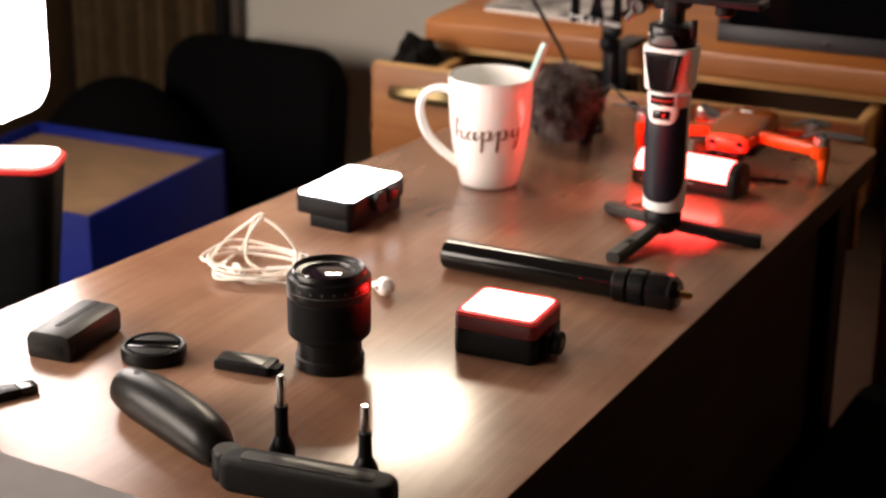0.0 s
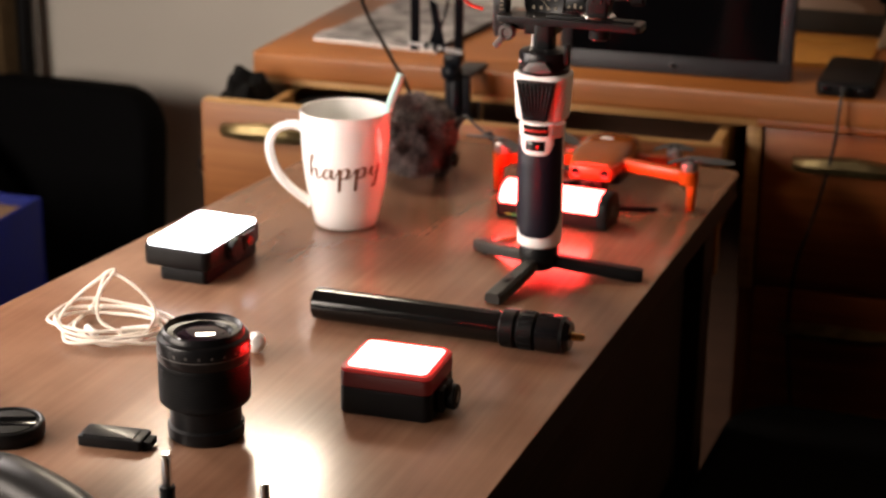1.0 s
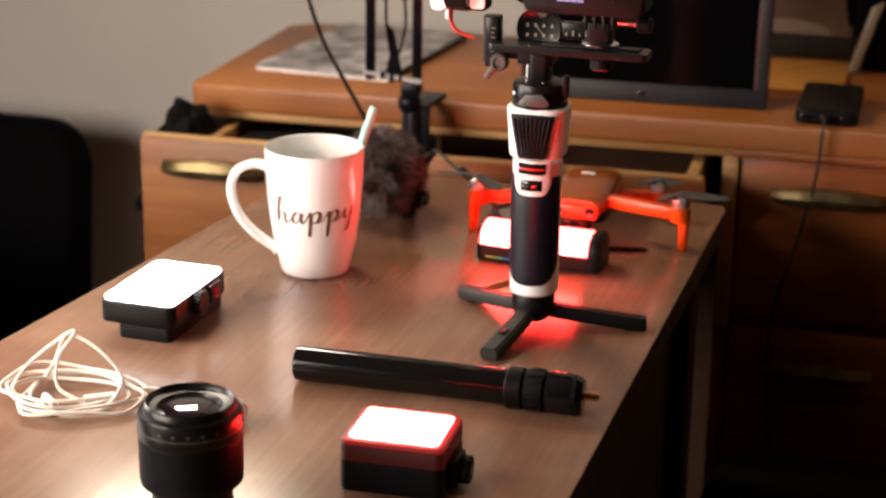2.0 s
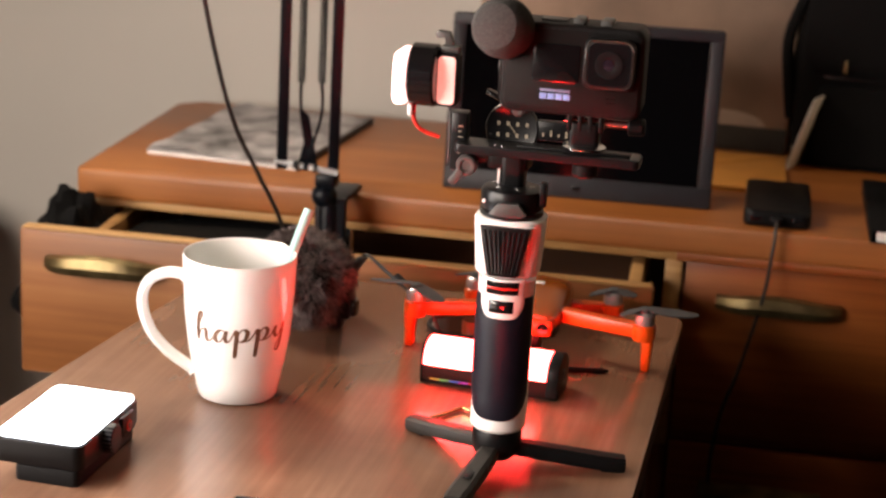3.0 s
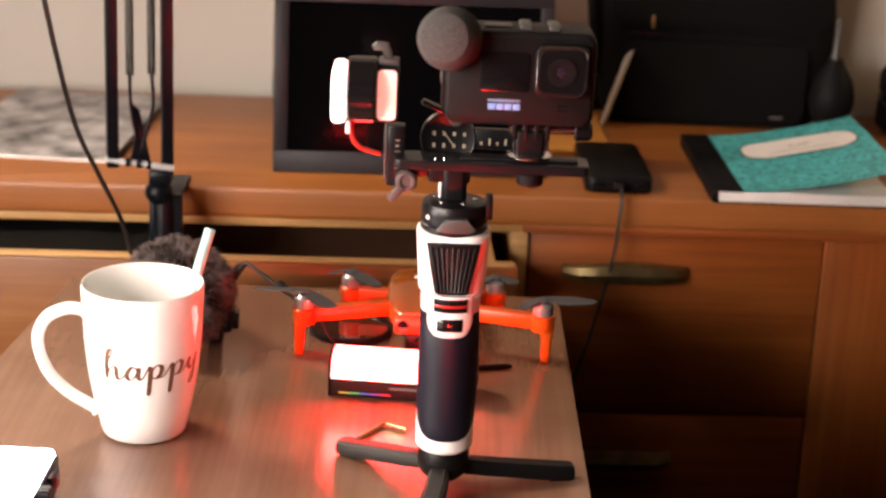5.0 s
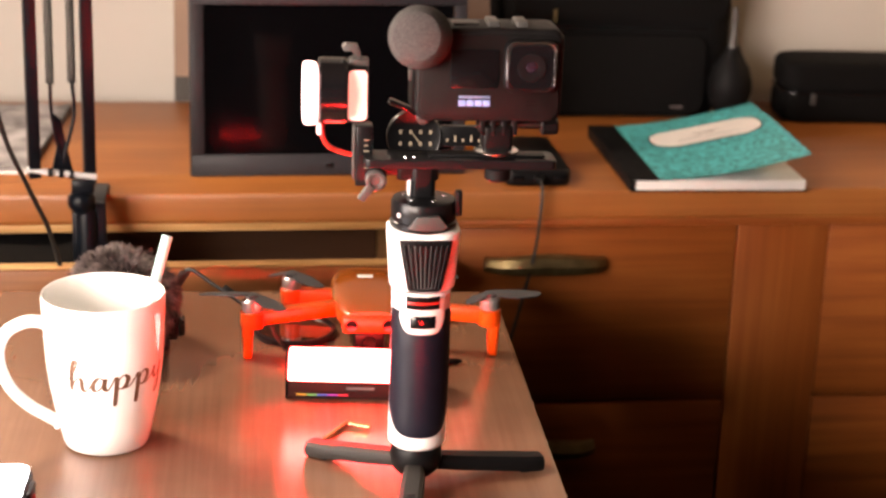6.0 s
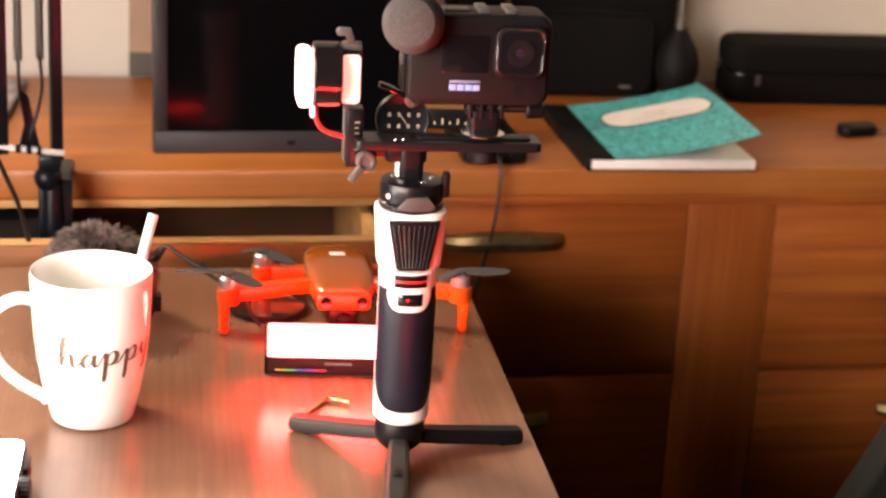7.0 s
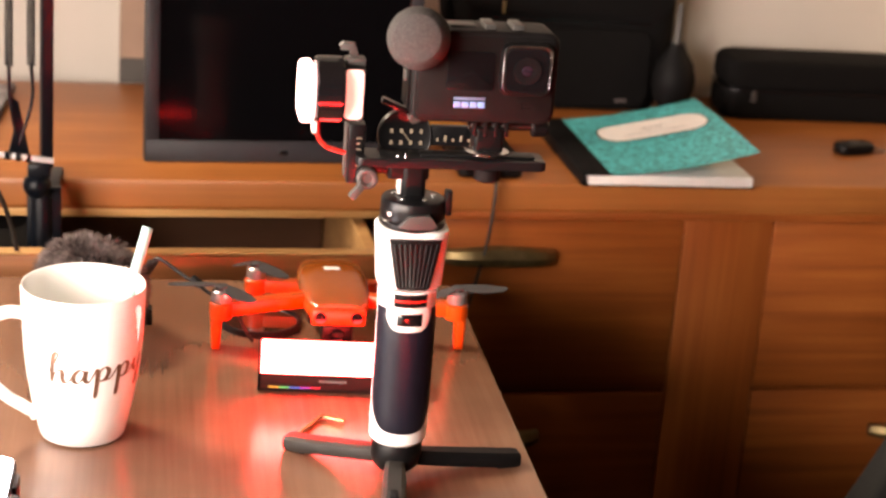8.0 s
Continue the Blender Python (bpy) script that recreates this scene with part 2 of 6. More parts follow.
# ---- structure ----
FLOOR, DESK_Z, DESK_Y, WALL_Y = -0.74, 0.033, 0.052, 0.43
EAST, SOUTH = 4.6, -5.4
setting("floor", boxed(-1.5, EAST + 0.15, SOUTH - 0.15, 0.6, FLOOR - 0.1, FLOOR), M_FLOOR, "dark brown tiled floor, its deep shade put in the colour", "floor")
setting("ceiling", boxed(-1.5, EAST + 0.15, SOUTH - 0.15, 0.6, 1.8, 1.9), M_CEIL, "unseen ceiling, kept dark to cut bounced light", "ceiling")
setting("wall_north", boxed(-1.5, EAST + 0.15, WALL_Y, WALL_Y + 0.15, FLOOR, 1.8), M_WALL, "beige painted wall behind the desk", "wall")
# walls out of view, dark and far off so little light bounces back
setting("wall_east", boxed(EAST, EAST + 0.15, SOUTH, WALL_Y, FLOOR, 1.8), M_WALL_LEFT, "unseen wall, kept dark to cut bounced light", "wall")
setting("wall_south", boxed(-1.5, EAST + 0.15, SOUTH - 0.15, SOUTH, FLOOR, 1.8), M_WALL_LEFT, "unseen wall, kept dark to cut bounced light", "wall")
bm = bmesh.new()
box(bm, -1.5, -1.3, SOUTH, -2.6, FLOOR, 1.8)
box(bm, -1.5, -1.3, -1.2, WALL_Y, FLOOR, 1.8)
box(bm, -1.5, -1.3, -2.6, -1.2, FLOOR, 0.1)
box(bm, -1.5, -1.3, -2.6, -1.2, 1.4, 1.8)
setting("wall_west", bm, M_WALL_LEFT, "brown wall, its shade put in the colour, with a window opening", "wall")


# ---- the table and the desk ----
def make_table():
    t = thing("table", pose(0, 0, 0), "narrow dark brown wood-grain laminate table", "table")
    top = [(0.203, -0.158), (0.199, -0.148), (0.189, -0.144), (-0.206, -0.144), (-0.324, -1.35), (0.203, -1.35)]
    part("tabletop", prism(bmesh.new(), top, -0.002, 0.0, 0.0012), M_TABLE, t)
    inner = [(x + (-0.001 if x > 0 else 0.001), y + (-0.001 if y > -0.5 else 0.001)) for x, y in top]
    part("edge_band", prism(bmesh.new(), inner, -0.026, -0.002), M_TABLE_EDGE, t, "edge band, darkened for the shade below the tabletop")
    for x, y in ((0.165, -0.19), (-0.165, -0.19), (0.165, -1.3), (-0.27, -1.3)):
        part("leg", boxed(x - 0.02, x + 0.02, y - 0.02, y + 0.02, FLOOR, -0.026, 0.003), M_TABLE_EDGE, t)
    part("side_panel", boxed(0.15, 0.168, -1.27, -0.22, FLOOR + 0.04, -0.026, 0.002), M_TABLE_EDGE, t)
    # unseen panel added to keep window light from passing under the table
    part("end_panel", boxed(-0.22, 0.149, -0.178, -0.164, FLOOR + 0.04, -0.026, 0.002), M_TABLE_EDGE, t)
    return t


def make_handle(parent, x, y, z, w):
    """A flat, bowed brass pull on two feet."""
    bm = bmesh.new()
    n = 14
    rows = []
    for i in range(n + 1):
        u = 2 * i / n - 1
        out = 0.004 + 0.018 * (1 - u ** 4)
        h = 0.0105 - 0.004 * u * u
        lift = 0.004 * (1 - u * u)
        rows.append([bm.verts.new((x + u * w / 2, y - out + dy, z + lift + dz)) for dy, dz in
                     ((0.006, -h * 0.9), (-0.002, -h * 0.8), (-0.0045, 0), (-0.001, h * 0.8), (0.006, h), (0.0075, 0))])
    for a, b in zip(rows, rows[1:]):
        for k in range(6):
            bm.faces.new((a[k], a[(k + 1) % 6], b[(k + 1) % 6], b[k]))
    bm.faces.new(rows[0])
    bm.faces.new(rows[-1][::-1])
    return part("handle", bm, M_BRASS, parent, "aged brass pull handle")


def make_desk():
    d = thing("desk", pose(0.2, 0.046, 0, 0, 0, DESK_TURN), "old teak desk with a drawer pulled open and brass handles", "desk")
    L, R, B = -0.623, 1.3, 0.365
    bm = bmesh.new()
    prism(bm, [(R, 0), (R, B), (L + 0.02, B), (L, B - 0.02), (L, 0.012), (L + 0.004, 0.003), (L + 0.012, 0)], 0.004, DESK_Z, 0.005, seg=3)
    part("desktop", bm, M_DESK, d, "worn teak desktop")
    part("edge_moulding", boxed(L + 0.02, -0.02, 0.008, 0.022, -0.006, 0.004, 0.0015), M_DRAWER_IN, d, "paler strip under the desktop")
    part("edge_moulding", boxed(-0.02, R, 0.004, 0.02, -0.005, 0.004, 0.0015), M_DESK_FRONT, d)
    # carcass
    part("side_panel", boxed(L + 0.02, L + 0.038, 0.02, B - 0.01, FLOOR, 0.004, 0.001), M_DESK_STILE, d)
    # lower length of the pale upright, in darker wood standing in for shade
    part("divider", boxed(-0.03, -0.014, 0.02, B - 0.01, FLOOR, -0.195, 0.001), M_DESK_STILE, d)
    part("divider", boxed(-0.03, -0.014, 0.006, B - 0.01, -0.195, -0.005, 0.001), M_DRAWER_IN, d, "pale front upright beside the open drawer")
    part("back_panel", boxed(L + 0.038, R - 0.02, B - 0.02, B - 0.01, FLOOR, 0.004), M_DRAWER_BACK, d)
    part("side_panel", boxed(R - 0.02, R, 0.02, B - 0.01, FLOOR, -0.005, 0.001), M_DESK_STILE, d)
    # closed drawers to the right of the opening
    for x0, x1 in ((-0.012, 0.2725), (0.3675, 0.662), (0.7575, 1.042)):
        for z0, z1 in ((-0.1895, -0.0065), (-0.3765, -0.192), (-0.5635, -0.379)):
            dr = part("drawer_front", boxed(x0, x1, 0.012, 0.028, z0, z1, 0.0025), M_DESK_FRONT, d)
            make_handle(dr, (x0 + x1) / 2 - (0.049 if x0 < 0 else -0.05), 0.012, z1 - (0.037 if z1 > -0.1 else 0.046), 0.12)
    for x0, x1 in ((0.2735, 0.3665), (0.6635, 0.7555), (1.0435, R - 0.02)):
        part("stile", boxed(x0, x1, 0.0125, 0.034, FLOOR, -0.006, 0.001), M_DESK_STILE, d, "broad upright board")
    part("frame", boxed(-0.014, R - 0.02, 0.035, 0.042, FLOOR, -0.006), M_DESK_STILE, d)
    part("plinth", boxed(-0.014, 1.0, 0.02, 0.034, FLOOR, -0.567, 0.001), M_DESK_FRONT, d)
    part("front_edge", boxed(L + 0.017, L + 0.041, 0.009, 0.0195, -0.3, 0.0035, 0.001), M_GREY_LIT_WOOD, d, "front edge of the desk's end panel, coloured for grey light")
    # the open drawer
    o = part("drawer", boxed(-0.628, -0.036, -0.129, -0.113, -0.138, 0.004, 0.003), M_DESK_FRONT_LIT, d, "drawer pulled open, black cloth inside")
    part("top_edge", boxed(-0.626, -0.038, -0.128, -0.114, 0.004, 0.006, 0.0008), M_DRAWER_IN, o, "bare pale wood edge")
    part("drawer_side", boxed(-0.062, -0.05, -0.113, 0.2, -0.12, -0.012, 0.001), M_DRAWER_IN, o)
    part("drawer_side", boxed(-0.58, -0.568, -0.113, 0.2, -0.12, -0.012, 0.001), M_DRAWER_IN, o)
    part("drawer_bottom", boxed(-0.568, -0.062, -0.113, 0.2, -0.122, -0.116), M_DRAWER_IN, o)
    part("drawer_back", boxed(-0.567, -0.063, 0.186, 0.198, -0.115, -0.012, 0.001), M_DRAWER_BACK, o, "brown board at the drawer's back, darkened for the shade inside")
    make_handle(o, HANDLE_X, -0.129, -0.026, 0.113)
    make_handle(o, -0.12, -0.129, -0.026, 0.113)
    return d


DESK_TURN, HANDLE_X = 3.0, -0.545
make_table()
make_desk()


# ---- on the table ----
def letters(text, size, shear=0.0, extrude=0.0, bold=0.0):
    """The built-in font's letters as a flat mesh in x and y."""
    cu = bpy.data.curves.new("letters", "FONT")
    cu.body, cu.size, cu.shear, cu.extrude, cu.resolution_u = text, size, shear, extrude, 6
    cu.align_x = "CENTER"
    cu.offset = bold
    ob = bpy.data.objects.new("letters", cu)
    scene.collection.objects.link(ob)
    dg = bpy.context.evaluated_depsgraph_get()
    dg.update()
    me = bpy.data.meshes.new_from_object(ob.evaluated_get(dg))
    bm = bmesh.new()
    bm.from_mesh(me)
    bpy.data.objects.remove(ob)
    bpy.data.curves.remove(cu)
    bpy.data.meshes.remove(me)
    return bm


MUG = [(0.0, 0.0), (0.024, 0.0), (0.0278, 0.0012), (0.0292, 0.004), (0.0312, 0.014), (0.0345, 0.03), (0.0372, 0.047), (0.0392, 0.066),
       (0.0402, 0.085), (0.0408, 0.1), (0.0411, 0.1095), (0.0404, 0.1112), (0.0394, 0.1106), (0.0386, 0.105), (0.0378, 0.085), (0.0366, 0.064),
       (0.0345, 0.044), (0.0315, 0.027), (0.0275, 0.012), (0.0225, 0.0065), (0.0, 0.0055)]


def mug_radius(z):
    outer = MUG[3:11]
    for (r0, z0), (r1, z1) in zip(outer, outer[1:]):
        if z <= z1:
            return r0 + (r1 - r0) * (z - z0) / (z1 - z0)
    return outer[-1][0]


# brush-script strokes of the word happy, baseline at 0 and x-height 1
LETTER_H = [[(0.0, 0.75), (0.3, 1.4), (0.5, 2.0), (0.42, 2.18), (0.27, 1.9), (0.18, 1.1), (0.12, 0.0)],
            [(0.12, 0.0), (0.3, 0.65), (0.55, 0.95), (0.68, 0.8), (0.68, 0.3), (0.8, 0.02), (1.02, 0.22), (1.22, 0.6)]]
LETTER_A = [[(1.78, 0.78), (1.5, 0.97), (1.25, 0.6), (1.22, 0.2), (1.4, 0.02), (1.62, 0.3), (1.8, 0.9), (1.75, 0.3), (1.88, 0.02), (2.06, 0.3), (2.3, 0.98)]]
LETTER_P = [[(2.3, 0.98), (2.36, 0.6), (2.31, -0.3), (2.25, -1.2)],
            [(2.3, 0.1), (2.48, 0.75), (2.72, 1.0), (2.9, 0.76), (2.82, 0.3), (2.6, 0.04), (2.42, 0.14)],
            [(2.6, 0.04), (2.95, 0.12), (3.2, 0.5), (3.4, 0.98)]]
LETTER_Y = [[(4.5, 0.98), (4.46, 0.4), (4.6, 0.08), (4.82, 0.35), (5.02, 1.02), (4.97, 0.3), (4.9, -0.5), (4.74, -1.0), (4.58, -0.85), (4.75, -0.25), (5.15, 0.4)]]
HAPPY = LETTER_H + LETTER_A + LETTER_P + [[(x + 1.1, y) for x, y in p] for p in LETTER_P] + LETTER_Y


def pen_stroke(bm, pts):
    """A flat ribbon through the points, broad on the way down and thin on the way up."""
    line = [Vector((x, y, 0)) for x, y, *_ in spline([(x, y, 0) for x, y in pts], 8)]
    last = None
    for i, p in enumerate(line):
        way = (line[min(len(line) - 1, i + 1)] - line[max(0, i - 1)]).normalized()
        half = (0.045 + 0.07 * max(0, -way.y)) * min(1, 0.45 + 0.25 * min(i, len(line) - 1 - i))
        side = Vector((-way.y, way.x, 0)) * half
        pair = [bm.verts.new(p - side), bm.verts.new(p + side)]
        if last:
            bm.faces.new((last[0], pair[0], pair[1], last[1]))
        last = pair


def make_mug():
    m = thing("coffee_mug", pose(-0.0965, -0.446, 0), "glossy white ceramic mug lettered happy in copper foil", "mug")
    m.scale = (0.992, 0.992, 0.955)
    part("body", lathe(bmesh.new(), MUG, 72), M_CERAMIC, m)
    bm = bmesh.new()
    path = spline([(0.0375, 0, 0.092), (0.05, 0, 0.0945), (0.064, 0, 0.088), (0.0695, 0, 0.072), (0.064, 0, 0.05), (0.052, 0, 0.034), (0.039, 0, 0.0235), (0.0315, 0, 0.018)], 6)
    n, rings = 12, []
    for i, p in enumerate(path):
        q0, q1 = path[max(0, i - 1)], path[min(len(path) - 1, i + 1)]
        dd = (q1 - q0).normalized()
        nn = Vector((-dd.z, 0, dd.x))
        fat = 1.25 if i in (0, 1, len(path) - 1, len(path) - 2) else 1.0
        rings.append([bm.verts.new(p + nn * 0.0042 * fat * math.cos(2 * math.pi * k / n) + Vector((0, 0.0062 * fat * math.sin(2 * math.pi * k / n), 0))) for k in range(n)])
    for a, b in zip(rings, rings[1:]):
        for k in range(n):
            bm.faces.new((a[k], a[(k + 1) % n], b[(k + 1) % n], b[k]))
    h = part("handle", bm, M_CERAMIC, m)
    h.rotation_euler = (0, 0, radians(195))
    bm = bmesh.new()
    for stroke in HAPPY:
        pen_stroke(bm, stroke)
    mid = 2.56
    for v in bm.verts:
        u = (v.co.x - mid) / 5.2
        z = 0.054 + v.co.y * 0.0104 + 0.0035 * u
        a = radians(-69.5 + 106 * u)
        r = mug_radius(z) + 0.00025
        v.co = Vector((r * math.cos(a), r * math.sin(a), z))
    part("lettering", bm, M_COPPER, m, "copper foil lettering")
    s = thing("drinking_straw", pose(-0.0965, -0.446, 0), "pale mint drinking straw standing in the mug", "straw")
    a, b = Vector((0.006, -0.012, 0.0068)), Vector((0.0405, 0.0325, 0.1345))
    bm = bmesh.new()
    tube(bm, [a, b], 0.0037, 14, smooth=False)
    part("outer_tube", bm, M_STRAW, s)
    dd = (b - a).normalized()
    # the straw is solid; a darker disc gives the shade inside it
    part("mouth", rod(bmesh.new(), b - dd * 0.001, b + dd * 0.0002, 0.0028, 14), M_STRAW_IN, s, "straw's end disc, darkened for the shade of its hollow")


M_COPPER = mat("copper_foil", (0.2, 0.115, 0.075), 0.4, 0.6, var=0.25, scale=160)
M_STRAW = mat("mint_plastic", (0.4, 0.68, 0.66), 0.35, var=0.04, scale=60)
M_STRAW_IN = mat("straw_end_shade", (0.25, 0.35, 0.34), 0.6)
make_mug()


def arc_pad(bm, r, a0, a1, low, high, thick, n=24, rows=10):
    """A pad bent round the z axis, its lower and upper bounds given as functions of the angle's share."""
    grid = []
    for layer in (0, 1):
        g = []
        for i in range(n + 1):
            u = 2 * i / n - 1
            a = radians(a0 + (a1 - a0) * i / n)
            lo, hi = low(u), high(u)
            col = []
            for k in range(rows + 1):
                z = lo + (hi - lo) * k / rows
                edge = i in (0, n) or k in (0, rows)
                rr = r + (thick if layer and not edge else (thick * 0.35 if layer else 0))
                col.append(bm.verts.new((rr * math.cos(a), rr * math.sin(a), z)))
            g.append(col)
        grid.append(g)
    for g in grid:
        for i in range(n):
            for k in range(rows):
                bm.faces.new((g[i][k], g[i + 1][k], g[i + 1][k + 1], g[i][k + 1]))
    a, b = grid
    for i in range(n):
        for k in (0, rows):
            bm.faces.new((a[i][k], a[i + 1][k], b[i + 1][k], b[i][k]))
    for k in range(rows):
        for i in (0, n):
            bm.faces.new((a[i][k], a[i][k + 1], b[i][k + 1], b[i][k]))
    return bm


FRONT = -90


def make_gimbal():
    g = thing("gimbal_stabiliser", pose(0.107, -0.511, 0), "white and navy handheld gimbal stabiliser on a small open tripod", "gimbal")
    # tripod
    part("tripod_hub", lathe(bmesh.new(), [(0, 0.006), (0.011, 0.006), (0.015, 0.01), (0.0165, 0.016), (0.0165, 0.024), (0.014, 0.029), (0, 0.029)], 32), M_BLACK, g)
    for a, l, mt in ((262, 0.085, M_GREY_LEG), (11.0, 0.087, M_BLACK), (148, 0.08, M_GREY_LEG)):
        bm = bmesh.new()
        cross = [(-0.0066, 0.0), (0.0066, 0.0), (0.0078, 0.004), (0.007, 0.0085), (0.0045, 0.0105), (-0.0045, 0.0105), (-0.007, 0.0085), (-0.0078, 0.004)]
        rings = []
        for x, k, z in ((0.012, 0.82, 0.0085), (0.018, 0.9, 0.0078), (0.03, 0.98, 0.0062), (l - 0.012, 1.02, 0.0012), (l - 0.003, 0.98, 0.0005), (l, 0.86, 0.001)):
            rings.append([bm.verts.new((x, yy * k, z + zz * (0.9 if x < l - 0.002 else 0.8))) for yy, zz in cross])
        for p, q in zip(rings, rings[1:]):
            for k in range(8):
                bm.faces.new((p[k], p[(k + 1) % 8], q[(k + 1) % 8], q[k]))
        bm.faces.new(rings[0][::-1])
        bm.faces.new(rings[-1])
        bmesh.ops.transform(bm, matrix=pose(0, 0, 0, 0, 0, a), verts=bm.verts)
        leg = part("tripod_leg", bm, mt, g)
        bm = boxed(l - 0.016, l - 0.002, -0.0055, 0.0055, 0.0, 0.0012, 0.0004, m=pose(0, 0, 0, 0, 0, a))
        part("rubber_foot", bm, M_BLACK_RUBBER, leg)
    bm = boxed(0.05, 0.062, -0.0026, 0.0026, 0.0126, 0.0134, 0.0003, m=pose(0, 0, 0, 0, 0, 262))
    part("embossed_mark", bm, M_BLACK, g)
    # grip
    part("grip_shell", lathe(bmesh.new(), [(0, 0.023), (0.0165, 0.023), (0.0184, 0.0255), (0.0186, 0.04), (0.0184, 0.12), (0.0188, 0.135), (0, 0.135)], 48), M_WHITE, g, "white shell of the grip")
    pad = arc_pad(bmesh.new(), 0.0184, FRONT - 80, FRONT + 80, lambda u: 0.0335 + 0.018 * abs(u) ** 3.5, lambda u: 0.124 - 0.014 * max(0, 1 - (abs(u) / 0.62) ** 6), 0.0011, 32, 12)
    part("grip_pad", pad, M_NAVY, g, "dark navy rubber grip pad")
    part("button_plate", arc_pad(bmesh.new(), 0.0186, FRONT - 48, FRONT + 48, lambda u: 0.109 + 0.01 * abs(u) ** 5, lambda u: 0.1375, 0.0012, 20, 8), M_WHITE, g)
    part("record_button", arc_pad(bmesh.new(), 0.0194, FRONT - 24, FRONT + 24, lambda u: 0.1135, lambda u: 0.1225, 0.0015, 10, 5), M_BLACK_GLOSS, g, "black rocker button")
    dial = part("mode_dial", arc_pad(bmesh.new(), 0.0192, FRONT - 33, FRONT + 33, lambda u: 0.1265, lambda u: 0.136, 0.0012, 14, 6), M_BLACK, g, "ribbed dial with a red band")
    part("red_band", arc_pad(bmesh.new(), 0.0203, FRONT - 30, FRONT + 30, lambda u: 0.1306, lambda u: 0.1322, 0.0006, 12, 2), M_RED, dial)
    for i in range(13):
        a = FRONT - 28 + 56 * i / 12
        bm = boxed(0.0203, 0.0211, -0.0004, 0.0004, 0.1275, 0.1298, m=pose(0, 0, 0, 0, 0, a))
        box(bm, 0.0203, 0.0211, -0.0004, 0.0004, 0.133, 0.1353, m=pose(0, 0, 0, 0, 0, a))
        part("rib", bm, M_BLACK, dial)
    # head
    head = [(x * (1 if y > 0 else 1.0), y) for x, y in outline(0.0455, 0.041, 0.015, 8)]
    bm = prism(bmesh.new(), head, 0.139, 0.18, 0.0022, seg=3)
    for v in bm.verts:
        if v.co.z < 0.1425:
            v.co.x *= 0.9
            v.co.y *= 0.92
    part("head_shell", bm, M_WHITE, g, "white motor housing")
    wedge = bmesh.new()
    pts = [(-0.0165, 0.0355), (0.0165, 0.0355), (0.014, 0.0205), (0.0105, 0.0015), (0.0085, 0), (-0.0085, 0), (-0.0105, 0.0015), (-0.014, 0.0205)]
    prism(wedge, pts, 0.0, 0.0035, 0.0012, m=pose(0, -0.0192, 0.1405, 90, 0, 0))
    knob = part("trigger_knob", wedge, M_BLACK, g, "black ribbed wedge knob")
    for i in range(9):
        u = (i - 4) / 4
        bm = bmesh.new()
        rod(bm, (u * 0.0135, -0.0229, 0.1735), (u * 0.0082, -0.0229, 0.1425), 0.0009, 8)
        part("rib", bm, M_BLACK_GLOSS, knob)
    # collar and latch
    part("pan_motor", lathe(bmesh.new(), [(0, 0.179), (0.0195, 0.179), (0.0208, 0.181), (0.0208, 0.184), (0.0198, 0.185), (0.0205, 0.187), (0.0205, 0.196), (0.0195, 0.1985), (0.016, 0.1998), (0.006, 0.2), (0, 0.2)], 48), M_BLACK_METAL, g, "black pan motor")
    for i in range(5):
        a = radians(100 + 65 * i)
        part("screw", lathe(bmesh.new(), [(0.0016, 0.1985), (0.0016, 0.2003), (0.0008, 0.2003), (0, 0.1999)], 10, pose(0.0125 * math.cos(a), 0.0125 * math.sin(a), 0)), M_CHROME, g)
    part("latch", prism(bmesh.new(), [(-0.013, 0), (-0.007, 0.0075), (0.006, 0.0085), (0.0115, 0.001), (0.008, -0.0015), (-0.008, -0.0015)], 0, 0.0035, 0.0007, m=pose(0.0015, -0.0195, 0.1845, 90, 0, 0)), M_GREY, g, "grey toothed latch")
    part("lock_lever", boxed(0.0185, 0.023, -0.01, -0.003, 0.189, 0.2045, 0.001), M_BLACK, g)
    part("indicator", lathe(bmesh.new(), [(0, 0), (0.0017, 0), (0.0015, 0.0006), (0, 0.0006)], 12, pose(-0.0162, -0.0128, 0.1905, 90, 0, -52)), M_WHITE, g)
    # arm between pan motor and the plate
    part("neck", prism(bmesh.new(), outline(0.0155, 0.017, 0.004), 0.199, 0.2185, 0.001, m=pose(-0.001, 0.004, 0)), M_BLACK, g)
    part("neck_cover", boxed(-0.0105, -0.0088, -0.003, 0.009, 0.2005, 0.209, 0.0007), M_WHITE, g)
    part("tilt_block", prism(bmesh.new(), outline(0.026, 0.026, 0.003), 0.2105, 0.2205, 0.001, m=pose(-0.006, -0.02, 0)), M_BLACK, g)
    part("camera_plate", prism(bmesh.new(), outline(0.118, 0.024, 0.004), 0.2205, 0.2262, 0.0009, m=pose(0.0195, -0.03, 0)), M_BLACK_METAL, g, "long black quick-release plate")
    part("plate_rail", boxed(0.0, 0.072, -0.0355, -0.0245, 0.2262, 0.2278, 0.0005), M_BLACK, g)
    for x in (-0.014, -0.009):
        part("plate_screw", lathe(bmesh.new(), [(0, 0.2258), (0.0012, 0.2258), (0.001, 0.2268), (0, 0.2268)], 10, pose(x, -0.036, 0)), M_CHROME, g)
    disc = part("scale_disc", lathe(bmesh.new(), [(0, 0), (0.0165, 0), (0.0172, 0.0008), (0.0172, 0.0045), (0.0165, 0.0055), (0.0155, 0.005), (0, 0.005)], 40, pose(-0.0075, -0.0105, 0.2365, 90, 0, 0)), M_BLACK_METAL, g, "round graduated balance dial")
